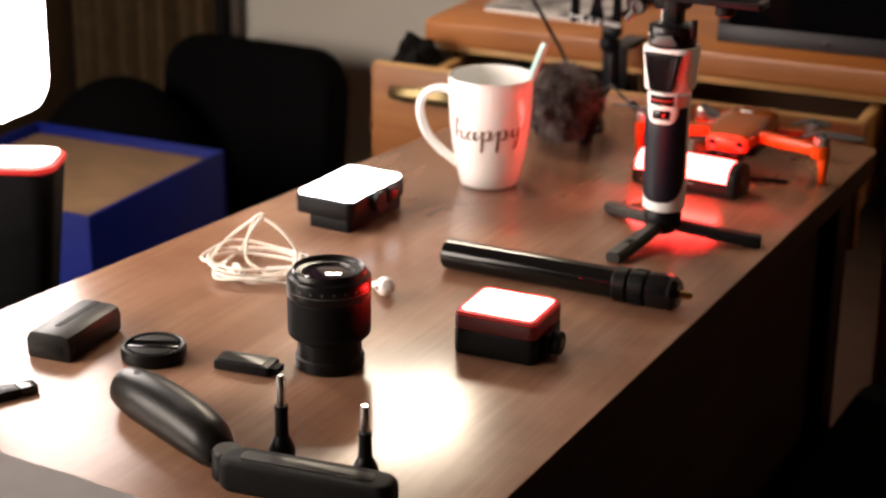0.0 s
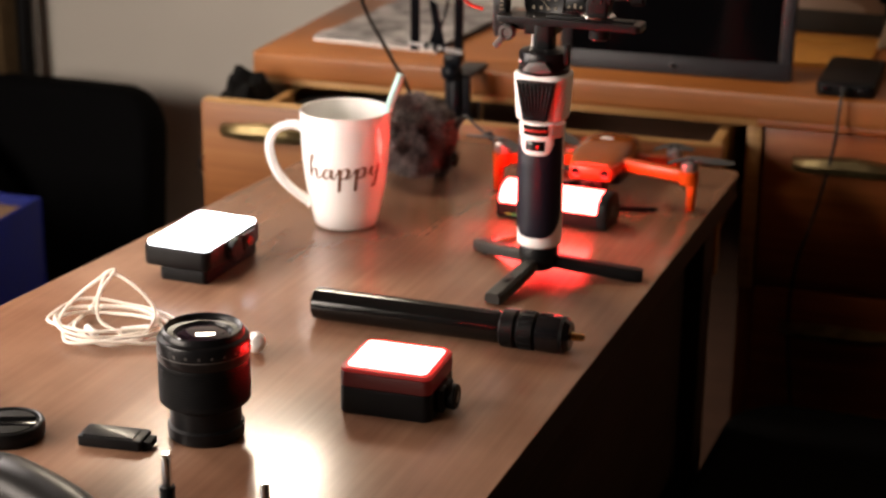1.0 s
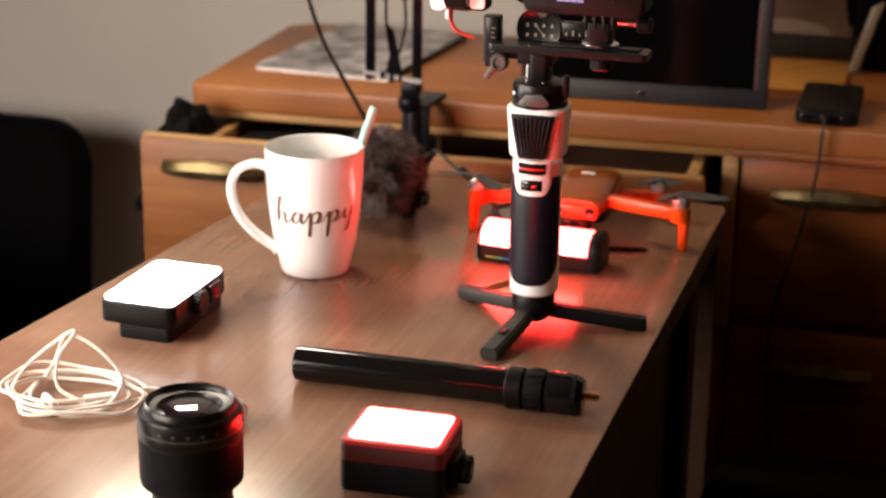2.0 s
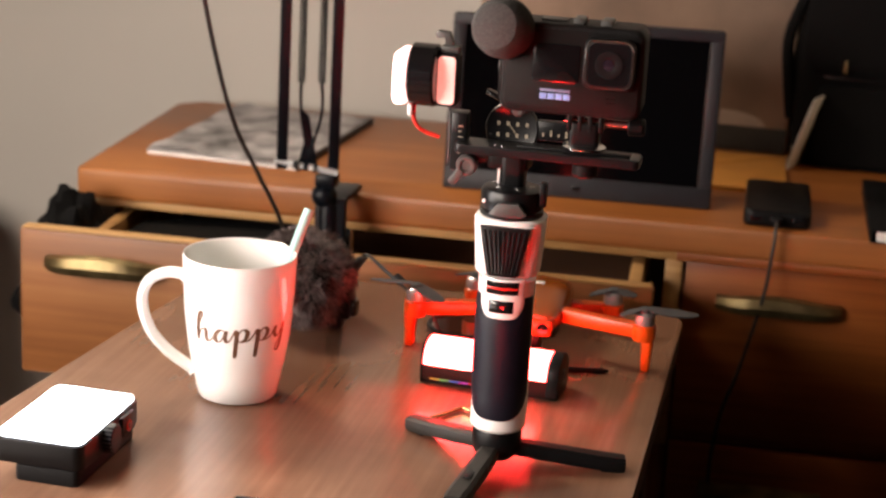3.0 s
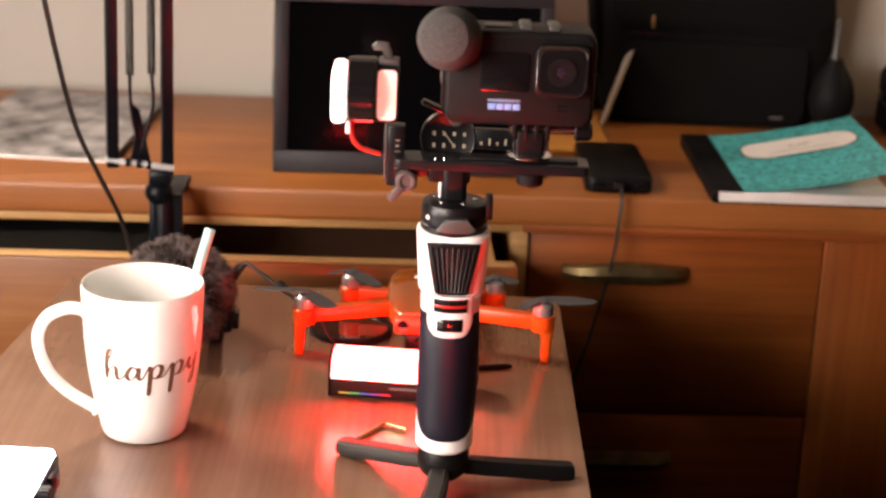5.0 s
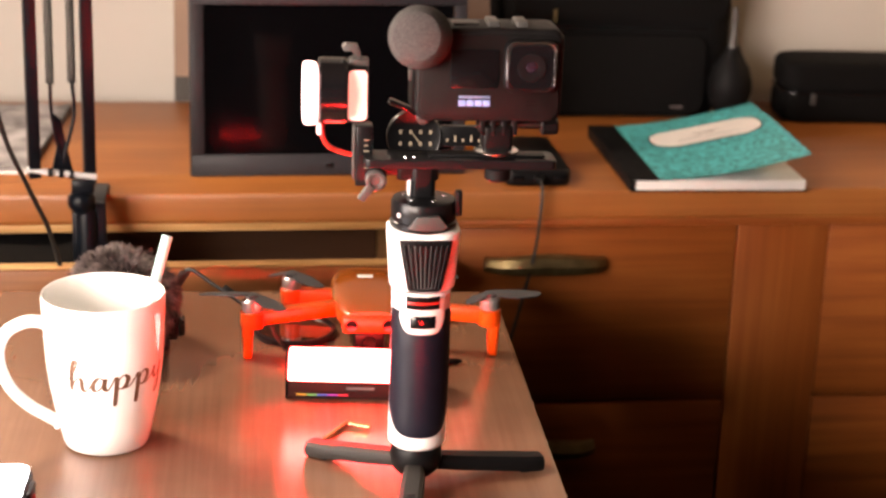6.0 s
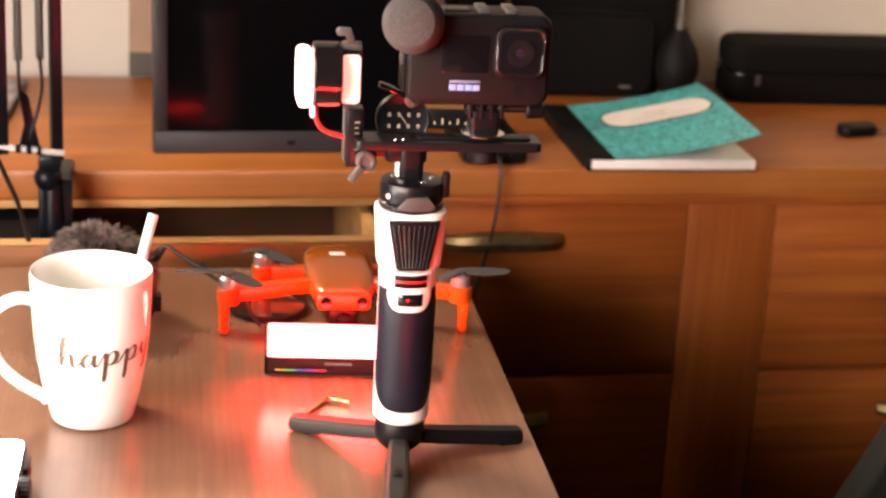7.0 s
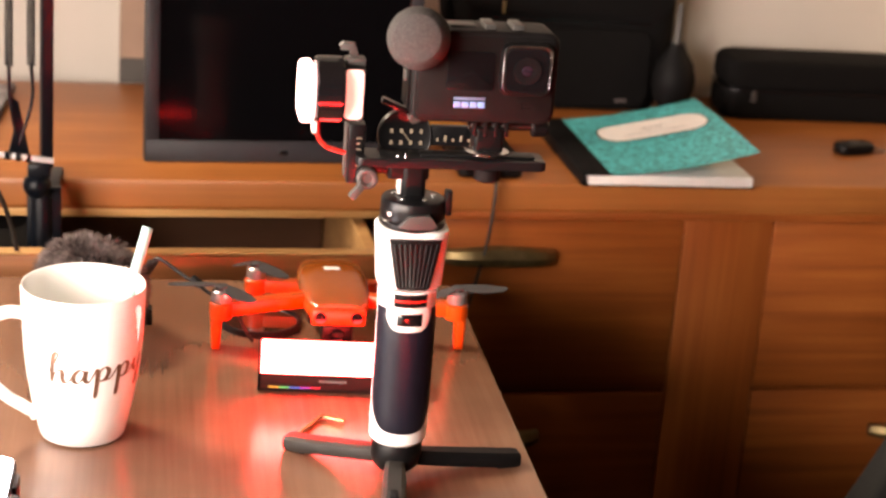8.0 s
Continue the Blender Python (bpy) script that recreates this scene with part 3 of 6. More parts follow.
    for i in range(4):
        for dz in (0.003, -0.0045):
            part("mark", boxed(-0.017 + 0.0062 * i, -0.0152 + 0.0062 * i, -0.0159, -0.0154, 0.2355 + dz, 0.238 + dz), M_MARK, disc)
    part("needle", boxed(-0.0003, 0.0003, -0.0161, -0.0156, -0.006, 0.006, m=pose(-0.007, 0, 0.2365, 0, -38, 0)), M_MARK, disc)
    arm = part("tilt_arm", boxed(0.0085, 0.036, -0.0145, -0.0085, 0.2302, 0.2432, 0.0012), M_BLACK_METAL, g)
    for i in range(5):
        part("mark", boxed(0.0125 + 0.005 * i, 0.0138 + 0.005 * i, -0.015, -0.0144, 0.2335, 0.2355 + 0.002 * (i % 2)), M_MARK, arm)
    # upright arm on the left with its clamp
    upright = part("roll_arm", boxed(-0.0445, -0.034, -0.031, -0.019, 0.209, 0.247, 0.0012), M_BLACK_METAL, g)
    part("arm_cover", boxed(-0.0462, -0.0446, -0.03, -0.02, 0.213, 0.247, 0.0005), M_GREY, upright)
    for i in range(6):
        part("mark", boxed(-0.0395, -0.0372 + 0.0008 * (i % 2), -0.0316, -0.0311, 0.2205 + 0.0035 * i, 0.2212 + 0.0035 * i), M_MARK, upright)
    part("cross_bar", boxed(-0.044, 0.0, -0.03, -0.018, 0.2132, 0.2206, 0.001), M_BLACK_METAL, g)
    knob = part("clamp_knob", lathe(bmesh.new(), [(0, 0), (0.0062, 0), (0.0068, 0.001), (0.0068, 0.006), (0.0055, 0.0075), (0.004, 0.0075), (0.003, 0.0062), (0, 0.0062)], 28, pose(-0.032, -0.0305, 0.2115, 90, 0, 0)), M_GREY, g, "round clamp screw with a folding key")
    part("folding_key", boxed(-0.0026, 0.0026, -0.039, -0.0345, -0.0155, -0.004, 0.0009, m=pose(-0.032, 0, 0.2115, 0, 38, 0)), M_GREY, knob)
    # fill light on the roll motor
    part("roll_motor", lathe(bmesh.new(), [(0, 0), (0.0185, 0), (0.0198, 0.0012), (0.0198, 0.016), (0.0185, 0.0175), (0, 0.0175)], 44, pose(-0.065, -0.023, 0.266, 0, 90, 0)), M_BLACK_GLOSS, g, "glossy black roll motor")
    part("side_diffuser", prism(bmesh.new(), outline(0.034, 0.036, 0.008), 0.0, 0.0085, 0.003, m=pose(-0.0655, -0.023, 0.2645, 0, -90, 0), seg=3), M_GLOW_SIDE, g, "glowing white end light")
    lamp = part("fill_light", prism(bmesh.new(), outline(0.0135, 0.034, 0.003), -0.008, 0.008, 0.0015, m=pose(-0.0415, -0.021, 0.2645, 90, 0, 0)), M_BLACK, g, "small front fill light")
    part("diffuser", prism(bmesh.new(), outline(0.0112, 0.0305, 0.003), 0, 0.0014, 0.0006, m=pose(-0.0415, -0.029, 0.2645, 90, 0, 0)), M_GLOW_FILL, lamp, "glowing peach diffuser")
    part("clip_foot", boxed(-0.047, -0.035, -0.026, -0.016, 0.2812, 0.2855, 0.001), M_GREY, g)
    part("clip", prism(bmesh.new(), [(-0.008, 0.0075), (-0.006, 0.0095), (0.001, 0.009), (0.003, 0.004), (0.004, 0), (-0.001, 0), (-0.0015, 0.0055), (-0.007, 0.005)], 0, 0.006, 0.0006, m=pose(-0.043, -0.018, 0.285, 90, 0, 0)), M_GREY, g)
    part("ribbon_cable", tube(bmesh.new(), [(-0.062, -0.026, 0.2465), (-0.0615, -0.027, 0.238), (-0.0565, -0.027, 0.2315), (-0.0445, -0.026, 0.2275)], 0.0014, 10), M_RED, g, "red cable loop")
    part("white_clip", boxed(-0.0655, -0.0625, -0.03, -0.022, 0.24, 0.2475, 0.0008), M_WHITE, g)
    part("lock_arm", boxed(-0.013, 0.006, -0.024, -0.017, 0.0, 0.0038, 0.0012, m=pose(-0.013, 0, 0.2515, 0, 22, 0)), M_BLACK_GLOSS, g, "glossy black locking lever")
    part("lever_pivot", lathe(bmesh.new(), [(0, 0), (0.0042, 0), (0.0042, 0.006), (0.003, 0.007), (0, 0.007)], 20, pose(-0.003, -0.016, 0.2475, 90, 0, 0)), M_GREY, g)
    part("plate_knob", lathe(bmesh.new(), [(0, 0.2105), (0.006, 0.2105), (0.0082, 0.212), (0.0082, 0.2185), (0.0065, 0.2204), (0, 0.2204)], 24, pose(0.0435, -0.03, 0)), M_BLACK_RUBBER, g, "knurled plate screw")
    for o in g.children:
        if o.name.split(".")[0] in UPPER:
            kind = o.name.split(".")[0]
            o.location = (-0.002, 0.008, -0.0042) if kind in FILL else (0.0015, 0.03, -0.0105 if kind in DIALS else -0.0078)
        elif o.name.split(".")[0] not in ("tripod_leg", "tripod_hub", "embossed_mark"):
            for piece in (o, *o.children):
                for v in piece.data.vertices:
                    v.co.z = grip_height(v.co.z)
    return g


def grip_height(z):
    """The grip is squatter than its plan; the neck above the pan motor takes up the difference."""
    if z > 0.2:
        return 0.1923 + (z - 0.2) * 1.25
    return 0.0057 + 0.933 * z if z > 0.0225 else z


DIALS = ("scale_disc", "tilt_arm", "roll_arm")
FILL = ("roll_motor", "side_diffuser", "fill_light", "clip_foot", "clip", "ribbon_cable", "white_clip")
UPPER = ("roll_motor", "side_diffuser", "fill_light", "clip_foot", "clip", "ribbon_cable", "white_clip", "roll_arm", "cross_bar", "tilt_block",
         "clamp_knob", "scale_disc", "lock_arm", "lever_pivot", "camera_plate", "plate_rail", "plate_screw", "tilt_arm", "plate_knob")


def make_action_camera():
    c = thing("action_camera", pose(0.1415, -0.517, 0.2215, 0, 0, 1.0), "black action camera with foam microphone cover on the gimbal", "camera")
    part("mount_disc", lathe(bmesh.new(), [(0, 0), (0.0135, 0), (0.0138, 0.001), (0.012, 0.002), (0, 0.002)], 36, pose(0.009, 0.006, 0)), M_CHROME, c)
    part("mount_post", prism(bmesh.new(), outline(0.019, 0.015, 0.003), 0.002, 0.0165, 0.0008, m=pose(0.009, 0.006, 0)), M_BLACK, c)
    for x in (-0.0006, 0.006, 0.0126, 0.0192):
        part("mount_finger", boxed(x - 0.0014, x + 0.0014, -0.002, 0.012, 0.0115, 0.0222, 0.0008), M_BLACK, c)
    screw = part("thumb_screw", rod(bmesh.new(), (-0.004, 0.005, 0.017), (0.038, 0.005, 0.017), 0.0028), M_CHROME, c)
    part("screw_head", lathe(bmesh.new(), [(0, 0), (0.005, 0), (0.0062, 0.001), (0.0058, 0.009), (0.0045, 0.0105), (0, 0.0105)], 10, pose(0.036, 0.005, 0.0165, 0, 90, 0)), M_BLACK, screw)
    body = part("body", prism(bmesh.new(), outline(0.0885, 0.0565, 0.0075, 8), -0.017, 0.017, 0.003, m=pose(0, 0, 0.0522, 90, 0, 0), seg=3), M_CAM_BODY, c, "matt black camera body")
    part("face_plate", prism(bmesh.new(), outline(0.083, 0.0505, 0.0055, 6), 0, 0.0012, 0.0005, m=pose(0.0005, -0.0168, 0.052, 90, 0, 0)), M_CAM_BODY, body)
    part("front_screen", prism(bmesh.new(), outline(0.0292, 0.0235, 0.002), 0, 0.0009, 0.0004, m=pose(-0.0095, -0.0179, 0.0565, 90, 0, 0)), M_BLACK_GLOSS, body, "small black front screen")
    lens = part("lens_housing", prism(bmesh.new(), outline(0.0315, 0.0315, 0.006, 8), 0, 0.0065, 0.0015, m=pose(0.0235, -0.0178, 0.059, 90, 0, 0)), M_BLACK, body, "square raised lens cover")
    rim = bmesh.new()
    tube(rim, [(0.0235 + x, -0.0243, 0.059 + z) for x, z in outline(0.0285, 0.0285, 0.0055, 5)] + [(0.0235 + 0.01425, -0.0243, 0.059 + 0.00875)], 0.0005, 6, smooth=False)
    part("rim", rim, M_CHROME, lens, "bright thin rim")
    part("lens_glass", prism(bmesh.new(), outline(0.026, 0.026, 0.005), 0, 0.0004, m=pose(0.0235, -0.0243, 0.059, 90, 0, 0)), M_BLACK_GLOSS, lens)
    part("lens_ring", lathe(bmesh.new(), [(0.0035, 0), (0.008, 0), (0.0085, 0.0007), (0.006, 0.0009), (0.0035, 0.0004)], 32, pose(0.0235, -0.0247, 0.059, 90, 0, 0)), M_BLACK_METAL, lens)
    part("lens_eye", lathe(bmesh.new(), [(0.0034, 0), (0.003, 0.0007), (0, 0.0012)], 24, pose(0.0235, -0.0247, 0.059, 90, 0, 0)), M_LENS_GLASS, lens)
    part("badge", boxed(-0.0185, 0.0005, -0.0184, -0.0179, 0.0385, 0.0402, 0.0002), M_BADGE_GREY, body, "pale bar-shaped badge")
    for i in range(4):
        part("badge_square", boxed(-0.0185 + i * 0.0049, -0.0142 + i * 0.0049, -0.0184, -0.0179, 0.0338, 0.0375, 0.0002), M_BADGE_BLUE, body, "pale blue badge square")
    for i in range(6):
        part("speaker_hole", lathe(bmesh.new(), [(0.0006, 0), (0.0005, 0.0003), (0, 0.0003)], 8, pose(0.0235 + 0.0022 * (i % 3), -0.0179, 0.0345 + 0.0025 * (i // 3), 90, 0, 0)), M_BLACK_GLOSS, body)
    foam = bmesh.new()
    lathe(foam, [(0, -0.016), (0.006, -0.0155), (0.012, -0.0135), (0.0168, -0.009), (0.0188, -0.002), (0.0188, 0.004), (0.0175, 0.011), (0.014, 0.016), (0.007, 0.0185), (0, 0.019)], 36, pose(-0.0425, -0.02, 0.0755, 78, 0, -14))
    part("foam_cover", foam, M_FOAM, c, "grey foam microphone cover")
    part("shutter_button", boxed(-0.022, -0.006, -0.007, 0.004, 0.0802, 0.0817, 0.0006), M_GREY, body)
    for x in (0.002, 0.019):
        part("shoe_rail", boxed(x - 0.0035, x + 0.0035, -0.012, 0.008, 0.0802, 0.0835, 0.0008), M_GREY, body)
    part("side_door", boxed(-0.0458, -0.0438, -0.011, 0.011, 0.03, 0.068, 0.0008), M_BLACK, body)
    part("side_latch", boxed(-0.047, -0.0455, -0.006, 0.002, 0.046, 0.053, 0.0005), M_GREY, body)
    return c


M_GREY_LEG = mat("dark_grey_leg", (0.02, 0.018, 0.016), 0.5, spec=0.3, var=0.12, scale=90, bump=0.08, bump_scale=1200)
M_MARK = mat("printed_marks", (0.3, 0.25, 0.18), 0.5)
M_CAM_BODY = mat("black_camera_rubber", (0.007, 0.0062, 0.0064), 0.5, var=0.15, scale=120, bump=0.1, bump_scale=1400, spec=0.13)
M_FOAM = mat("grey_foam", (0.055, 0.052, 0.051), 0.95, var=0.25, scale=700, bump=0.6, bump_scale=1600, spec=0.1)
M_BADGE_GREY = mat("badge_grey", (0.16, 0.2, 0.34), 0.5)
M_BADGE_BLUE = mat("badge_blue", (0.22, 0.34, 0.7), 0.45)
M_LENS_GLASS = mat("dark_lens_glass", (0.02, 0.012, 0.02), 0.05, var=0.05, rough_var=0.02, coat=1.0)
M_GLOW_SIDE = glow("white_side_diffuser", (1.0, 0.55, 0.5), 2.6)
M_GLOW_FILL = glow("peach_diffuser", (1.0, 0.42, 0.33), 0.62)
make_gimbal()
make_action_camera()


def make_cube_light():
    c = thing("cube_video_light", pose(0.097, -0.801, 0, 0, 0, 3), "small black video light glowing red, lying face up", "video light")
    pts = outline(0.066, 0.056, 0.006)
    part("body", prism(bmesh.new(), pts, 0.0, 0.02, 0.002), M_BLACK, c, "black plastic housing")
    part("upper_band", prism(bmesh.new(), outline(0.0658, 0.0558, 0.006), 0.0198, 0.0305, 0.0012), M_GLOW_BAND, c, "dark red translucent band")
    part("bezel", prism(bmesh.new(), outline(0.0655, 0.0555, 0.006), 0.0305, 0.0335, 0.0012), M_GLOW_LIP, c, "dark red translucent rim")
    part("diffuser", prism(bmesh.new(), outline(0.057, 0.047, 0.004), 0.0335, 0.0348, 0.0005), M_GLOW_RED, c, "glowing red diffuser")
    part("cold_shoe", boxed(0.0325, 0.039, -0.016, 0.008, 0.004, 0.021, 0.0015), M_BLACK, c)
    dial = part("dial", lathe(bmesh.new(), [(0, 0), (0.0085, 0), (0.009, 0.001), (0.009, 0.006), (0.0082, 0.007), (0.004, 0.0066), (0, 0.0066)], 28, pose(0.038, -0.004, 0.0125, 0, 90, 0)), M_BLACK_RUBBER, c, "black side dial")
    part("dial_cap", lathe(bmesh.new(), [(0.0042, 0.0068), (0.0042, 0.0076), (0, 0.0076)], 20, pose(0.038, -0.004, 0.0125, 0, 90, 0)), M_GREY, dial)
    return c


def make_panel_light():
    p = thing("panel_video_light", pose(-0.163, -0.594, 0, 0, 0, -1), "black video light panel glowing cool white, lying face up", "video light")
    part("body", prism(bmesh.new(), outline(0.061, 0.095, 0.007), 0.011, 0.028, 0.0018), M_BLACK, p, "black plastic housing")
    part("battery_base", prism(bmesh.new(), outline(0.043, 0.092, 0.004), 0.0, 0.011, 0.001, m=pose(0.006, -0.001, 0)), M_BLACK_RUBBER, p)
    part("diffuser", prism(bmesh.new(), outline(0.0575, 0.0915, 0.0065), 0.028, 0.0304, 0.0009), M_GLOW_WHITE, p, "glowing cool white diffuser")
    dial = part("dial", lathe(bmesh.new(), [(0, 0), (0.0088, 0), (0.0092, 0.0008), (0.0092, 0.0062), (0.0085, 0.007), (0, 0.007)], 30, pose(0.0295, -0.006, 0.0195, 0, 90, 0)), M_BLACK, p, "knurled side dial")
    for i in range(20):
        a = radians(18 * i)
        part("ridge", boxed(0.0302, 0.036, -0.0005, 0.0005, 0.0088, 0.0097, m=pose(0, -0.006, 0.0195, math.degrees(a), 0, 0)), M_GREY, dial)
    port = part("port_block", boxed(0.03, 0.0335, 0.012, 0.032, 0.0125, 0.026, 0.001), M_BLACK, p)
    ring = bmesh.new()
    lathe(ring, [(0.0022, 0), (0.0038, 0), (0.0038, 0.0008), (0.0022, 0.0008)], 20, pose(0.0335, 0.021, 0.0185, 0, 90, 0))
    part("port_ring", ring, M_RED, port, "red ringed socket")
    return p


def make_tube_light():
    t = thing("tube_video_light", pose(0.077, -0.3625, 0, 0, 0, -4), "black pocket tube light glowing red", "video light")
    half = 0.0505
    sec = [(-0.018, 0.004), (-0.0155, 0.0), (0.0155, 0.0), (0.018, 0.004), (0.018, 0.0145), (-0.018, 0.0145)]
    part("body", prism(bmesh.new(), sec, -half, half, 0.0015, m=pose(0, 0, 0, 90, 0, 90)), M_TUBE_BODY, t, "dark lower housing")
    arc = [(0.0182 * math.cos(radians(a)), 0.0145 + 0.0172 * math.sin(radians(a)) ** 0.8) for a in range(0, 181, 12)]
    part("diffuser", prism(bmesh.new(), arc, -half + 0.0004, half - 0.006, 0.0015, m=pose(0, 0, 0, 90, 0, 90)), M_GLOW_TUBE, t, "half-round glowing red diffuser")
    big = [(0.0188 * math.cos(radians(a)), 0.0145 + 0.0178 * math.sin(radians(a)) ** 0.8) for a in range(0, 181, 12)]
    low = [(-0.0188, 0.0145), (-0.0185, 0.003), (-0.0155, 0.0), (0.0155, 0.0), (0.0185, 0.003), (0.0188, 0.0145)]
    for x0, x1 in ((half - 0.0058, half + 0.0035), (-half - 0.001, -half + 0.0002)):
        part("end_cap", prism(bmesh.new(), big[:-1] + low[:1] + low[1:-1], x0, x1, 0.0015, m=pose(0, 0, 0, 90, 0, 90)), M_BLACK, t)
    part("end_screw", lathe(bmesh.new(), [(0.0055, 0), (0.005, 0.0012), (0.003, 0.0012), (0.0025, 0.0004), (0, 0.0004)], 20, pose(half + 0.0032, 0, 0.015, 0, 90, 0)), M_GREY, t)
    part("name_bar", boxed(-0.008, 0.012, -0.0184, -0.018, 0.0085, 0.0105), M_BADGE_DIM, t, "dim grey printed bar")
    for i, mt in enumerate(RAINBOW):
        part("colour_strip", boxed(-0.044 + 0.0075 * i, -0.0365 + 0.0075 * i, -0.0186, -0.0181, 0.0035, 0.005), mt, t)
    return t


def make_small_rod():
    r = thing("stylus", pose(0.14, -0.314, 0.0026, 0, 0, 14), "thin short black rod lying beside the tube light", "rod")
    part("shaft", rod(bmesh.new(), (-0.024, 0, 0), (0.014, 0, 0), 0.0024, 14), M_BLACK, r)
    part("tip", tube(bmesh.new(), [(0.0138, 0, 0), (0.019, 0, 0)], (0.0023, 0.0012), 12, smooth=False), M_BLACK_RUBBER, r)


def make_drone():
    d = thing("folding_drone", pose(0.089, -0.232, 0), "small orange folding drone with grey propellers", "drone")
    body = bmesh.new()
    rows = []
    prof = [(-0.062, 0.018, 0.024, 0.036), (-0.055, 0.024, 0.021, 0.038), (-0.035, 0.027, 0.018, 0.043), (-0.01, 0.028, 0.016, 0.0455), (0.015, 0.027, 0.016, 0.0445), (0.034, 0.023, 0.018, 0.04), (0.044, 0.017, 0.022, 0.035)]
    for y, w, z0, z1 in prof:
        ring = []
        for k in range(20):
            a = 2 * math.pi * k / 20
            cx, sz = math.cos(a), math.sin(a)
            ring.append(body.verts.new((w * math.copysign(abs(cx) ** 0.6, cx), y, (z0 + z1) / 2 + (z1 - z0) / 2 * math.copysign(abs(sz) ** 0.6, sz))))
        rows.append(ring)
    for a, b in zip(rows, rows[1:]):
        for k in range(20):
            body.faces.new((a[k], a[(k + 1) % 20], b[(k + 1) % 20], b[k]))
    body.faces.new(rows[0][::-1])
    body.faces.new(rows[-1])
    shell = part("body", body, M_DRONE_BODY, d, "glossy amber-brown body shell")
    part("belly", prism(bmesh.new(), outline(0.04, 0.08, 0.008), 0.008, 0.02, 0.002, m=pose(0, 0.004, 0)), M_BLACK, d)
    part("badge", boxed(-0.007, 0.005, -0.008, -0.002, 0.045, 0.0459, 0.0003), M_WHITE, shell, "small pale badge")
    nose = part("nose", boxed(-0.021, 0.021, -0.066, -0.045, 0.0195, 0.033, 0.003), M_RED_NOSE, d, "orange nose block, reddened for the red light on it")
    for x in (-0.014, 0.014):
        part("sensor", lathe(bmesh.new(), [(0, 0), (0.0048, 0), (0.0044, 0.0012), (0.003, 0.0008), (0, 0.0008)], 18, pose(x, -0.0655, 0.0265, 90, 0, 0)), M_BLACK_GLOSS, nose)
    pod = part("camera_pod", boxed(-0.012, 0.012, -0.062, -0.042, 0.0045, 0.019, 0.003), M_BLACK, d, "black gimbal camera pod")
    part("pod_lens", lathe(bmesh.new(), [(0, 0), (0.0055, 0), (0.0052, 0.002), (0.004, 0.0015), (0, 0.0015)], 20, pose(0, -0.062, 0.0115, 90, 0, 0)), M_BLACK_GLOSS, pod)
    for s, fx, fy, bx, by, front in ((-1, -0.089, -0.06, -0.022, -0.036, True), (1, 0.092, -0.055, 0.022, -0.036, True), (-1, -0.058, 0.03, -0.018, 0.026, False), (1, 0.058, 0.03, 0.018, 0.026, False)):
        zt = 0.037 if front else 0.024
        arm = bmesh.new()
        dx, dy = fx - bx, fy - by
        l, ang = math.hypot(dx, dy), math.degrees(math.atan2(dy, dx))
        box(arm, -0.006, l, -0.0058, 0.0058, -0.0055, 0.0055, 0.0018, m=pose(bx, by, zt - 0.006, 0, 0, ang))
        a = part("arm", arm, M_ORANGE, d, "orange folding arm")
        part("arm_end", lathe(bmesh.new(), [(0, zt - 0.013), (0.0085, zt - 0.013), (0.0092, zt - 0.01), (0.0092, zt - 0.001), (0.008, zt), (0, zt)], 24, pose(fx, fy, 0)), M_ORANGE, a)
        if front:
            leg = prism(bmesh.new(), outline(0.0095, 0.013, 0.003), 0.0, zt - 0.002, 0.001, m=pose(fx + s * 0.0035, fy, 0))
            for v in leg.verts:
                k = v.co.z / zt
                v.co.x = fx + s * 0.0035 + (v.co.x - fx - s * 0.0035) * (0.72 + 0.4 * k)
            part("leg", leg, M_ORANGE, a)
        part("motor", lathe(bmesh.new(), [(0, zt), (0.0074, zt), (0.0078, zt + 0.001), (0.0078, zt + 0.0075), (0.0066, zt + 0.009), (0.003, zt + 0.0105), (0, zt + 0.0105)], 24, pose(fx, fy, 0)), M_MOTOR, a, "silver motor")
        hub = zt + 0.0105
        prop = part("propeller", lathe(bmesh.new(), [(0, hub - 0.001), (0.005, hub - 0.001), (0.005, hub + 0.002), (0.003, hub + 0.003), (0, hub + 0.003)], 16, pose(fx, fy, 0)), M_PROP, a, "dark grey two-bladed propeller")
        for ang2, l2 in ((165 if s < 0 else 12, 0.042 if front else 0.02), (330 if s < 0 else -150, 0.03 if s < 0 else 0.022)):
            bl = bmesh.new()
            pts = [(0.001, -0.003), (0.008, -0.0075), (l2 * 0.45, -0.009), (l2 * 0.85, -0.006), (l2, -0.001), (l2 * 0.98, 0.002), (l2 * 0.6, 0.005), (0.008, 0.0045), (0.001, 0.003)]
            tilt = 14 if l2 < 0.04 else 5
            prism(bl, pts, 0, 0.0011, m=pose(fx, fy, hub + 0.0015, 8, tilt, ang2))
            part("blade", bl, M_PROP, prop)
    return d


def make_filter():
    f = thing("lens_filter", pose(0.033, -0.243, 0), "round dark lens filter in a black ring lying flat", "filter")
    part("ring", lathe(bmesh.new(), [(0.0288, 0.0), (0.0325, 0.0), (0.0328, 0.001), (0.0328, 0.004), (0.032, 0.005), (0.0298, 0.005), (0.0288, 0.0035), (0.0288, 0.0)], 64), M_BLACK_METAL, f)
    part("glass", lathe(bmesh.new(), [(0.0289, 0.0018), (0.0289, 0.0032), (0, 0.0032)], 64), M_FILTER_GLASS, f, "dark brown mirror-like glass")


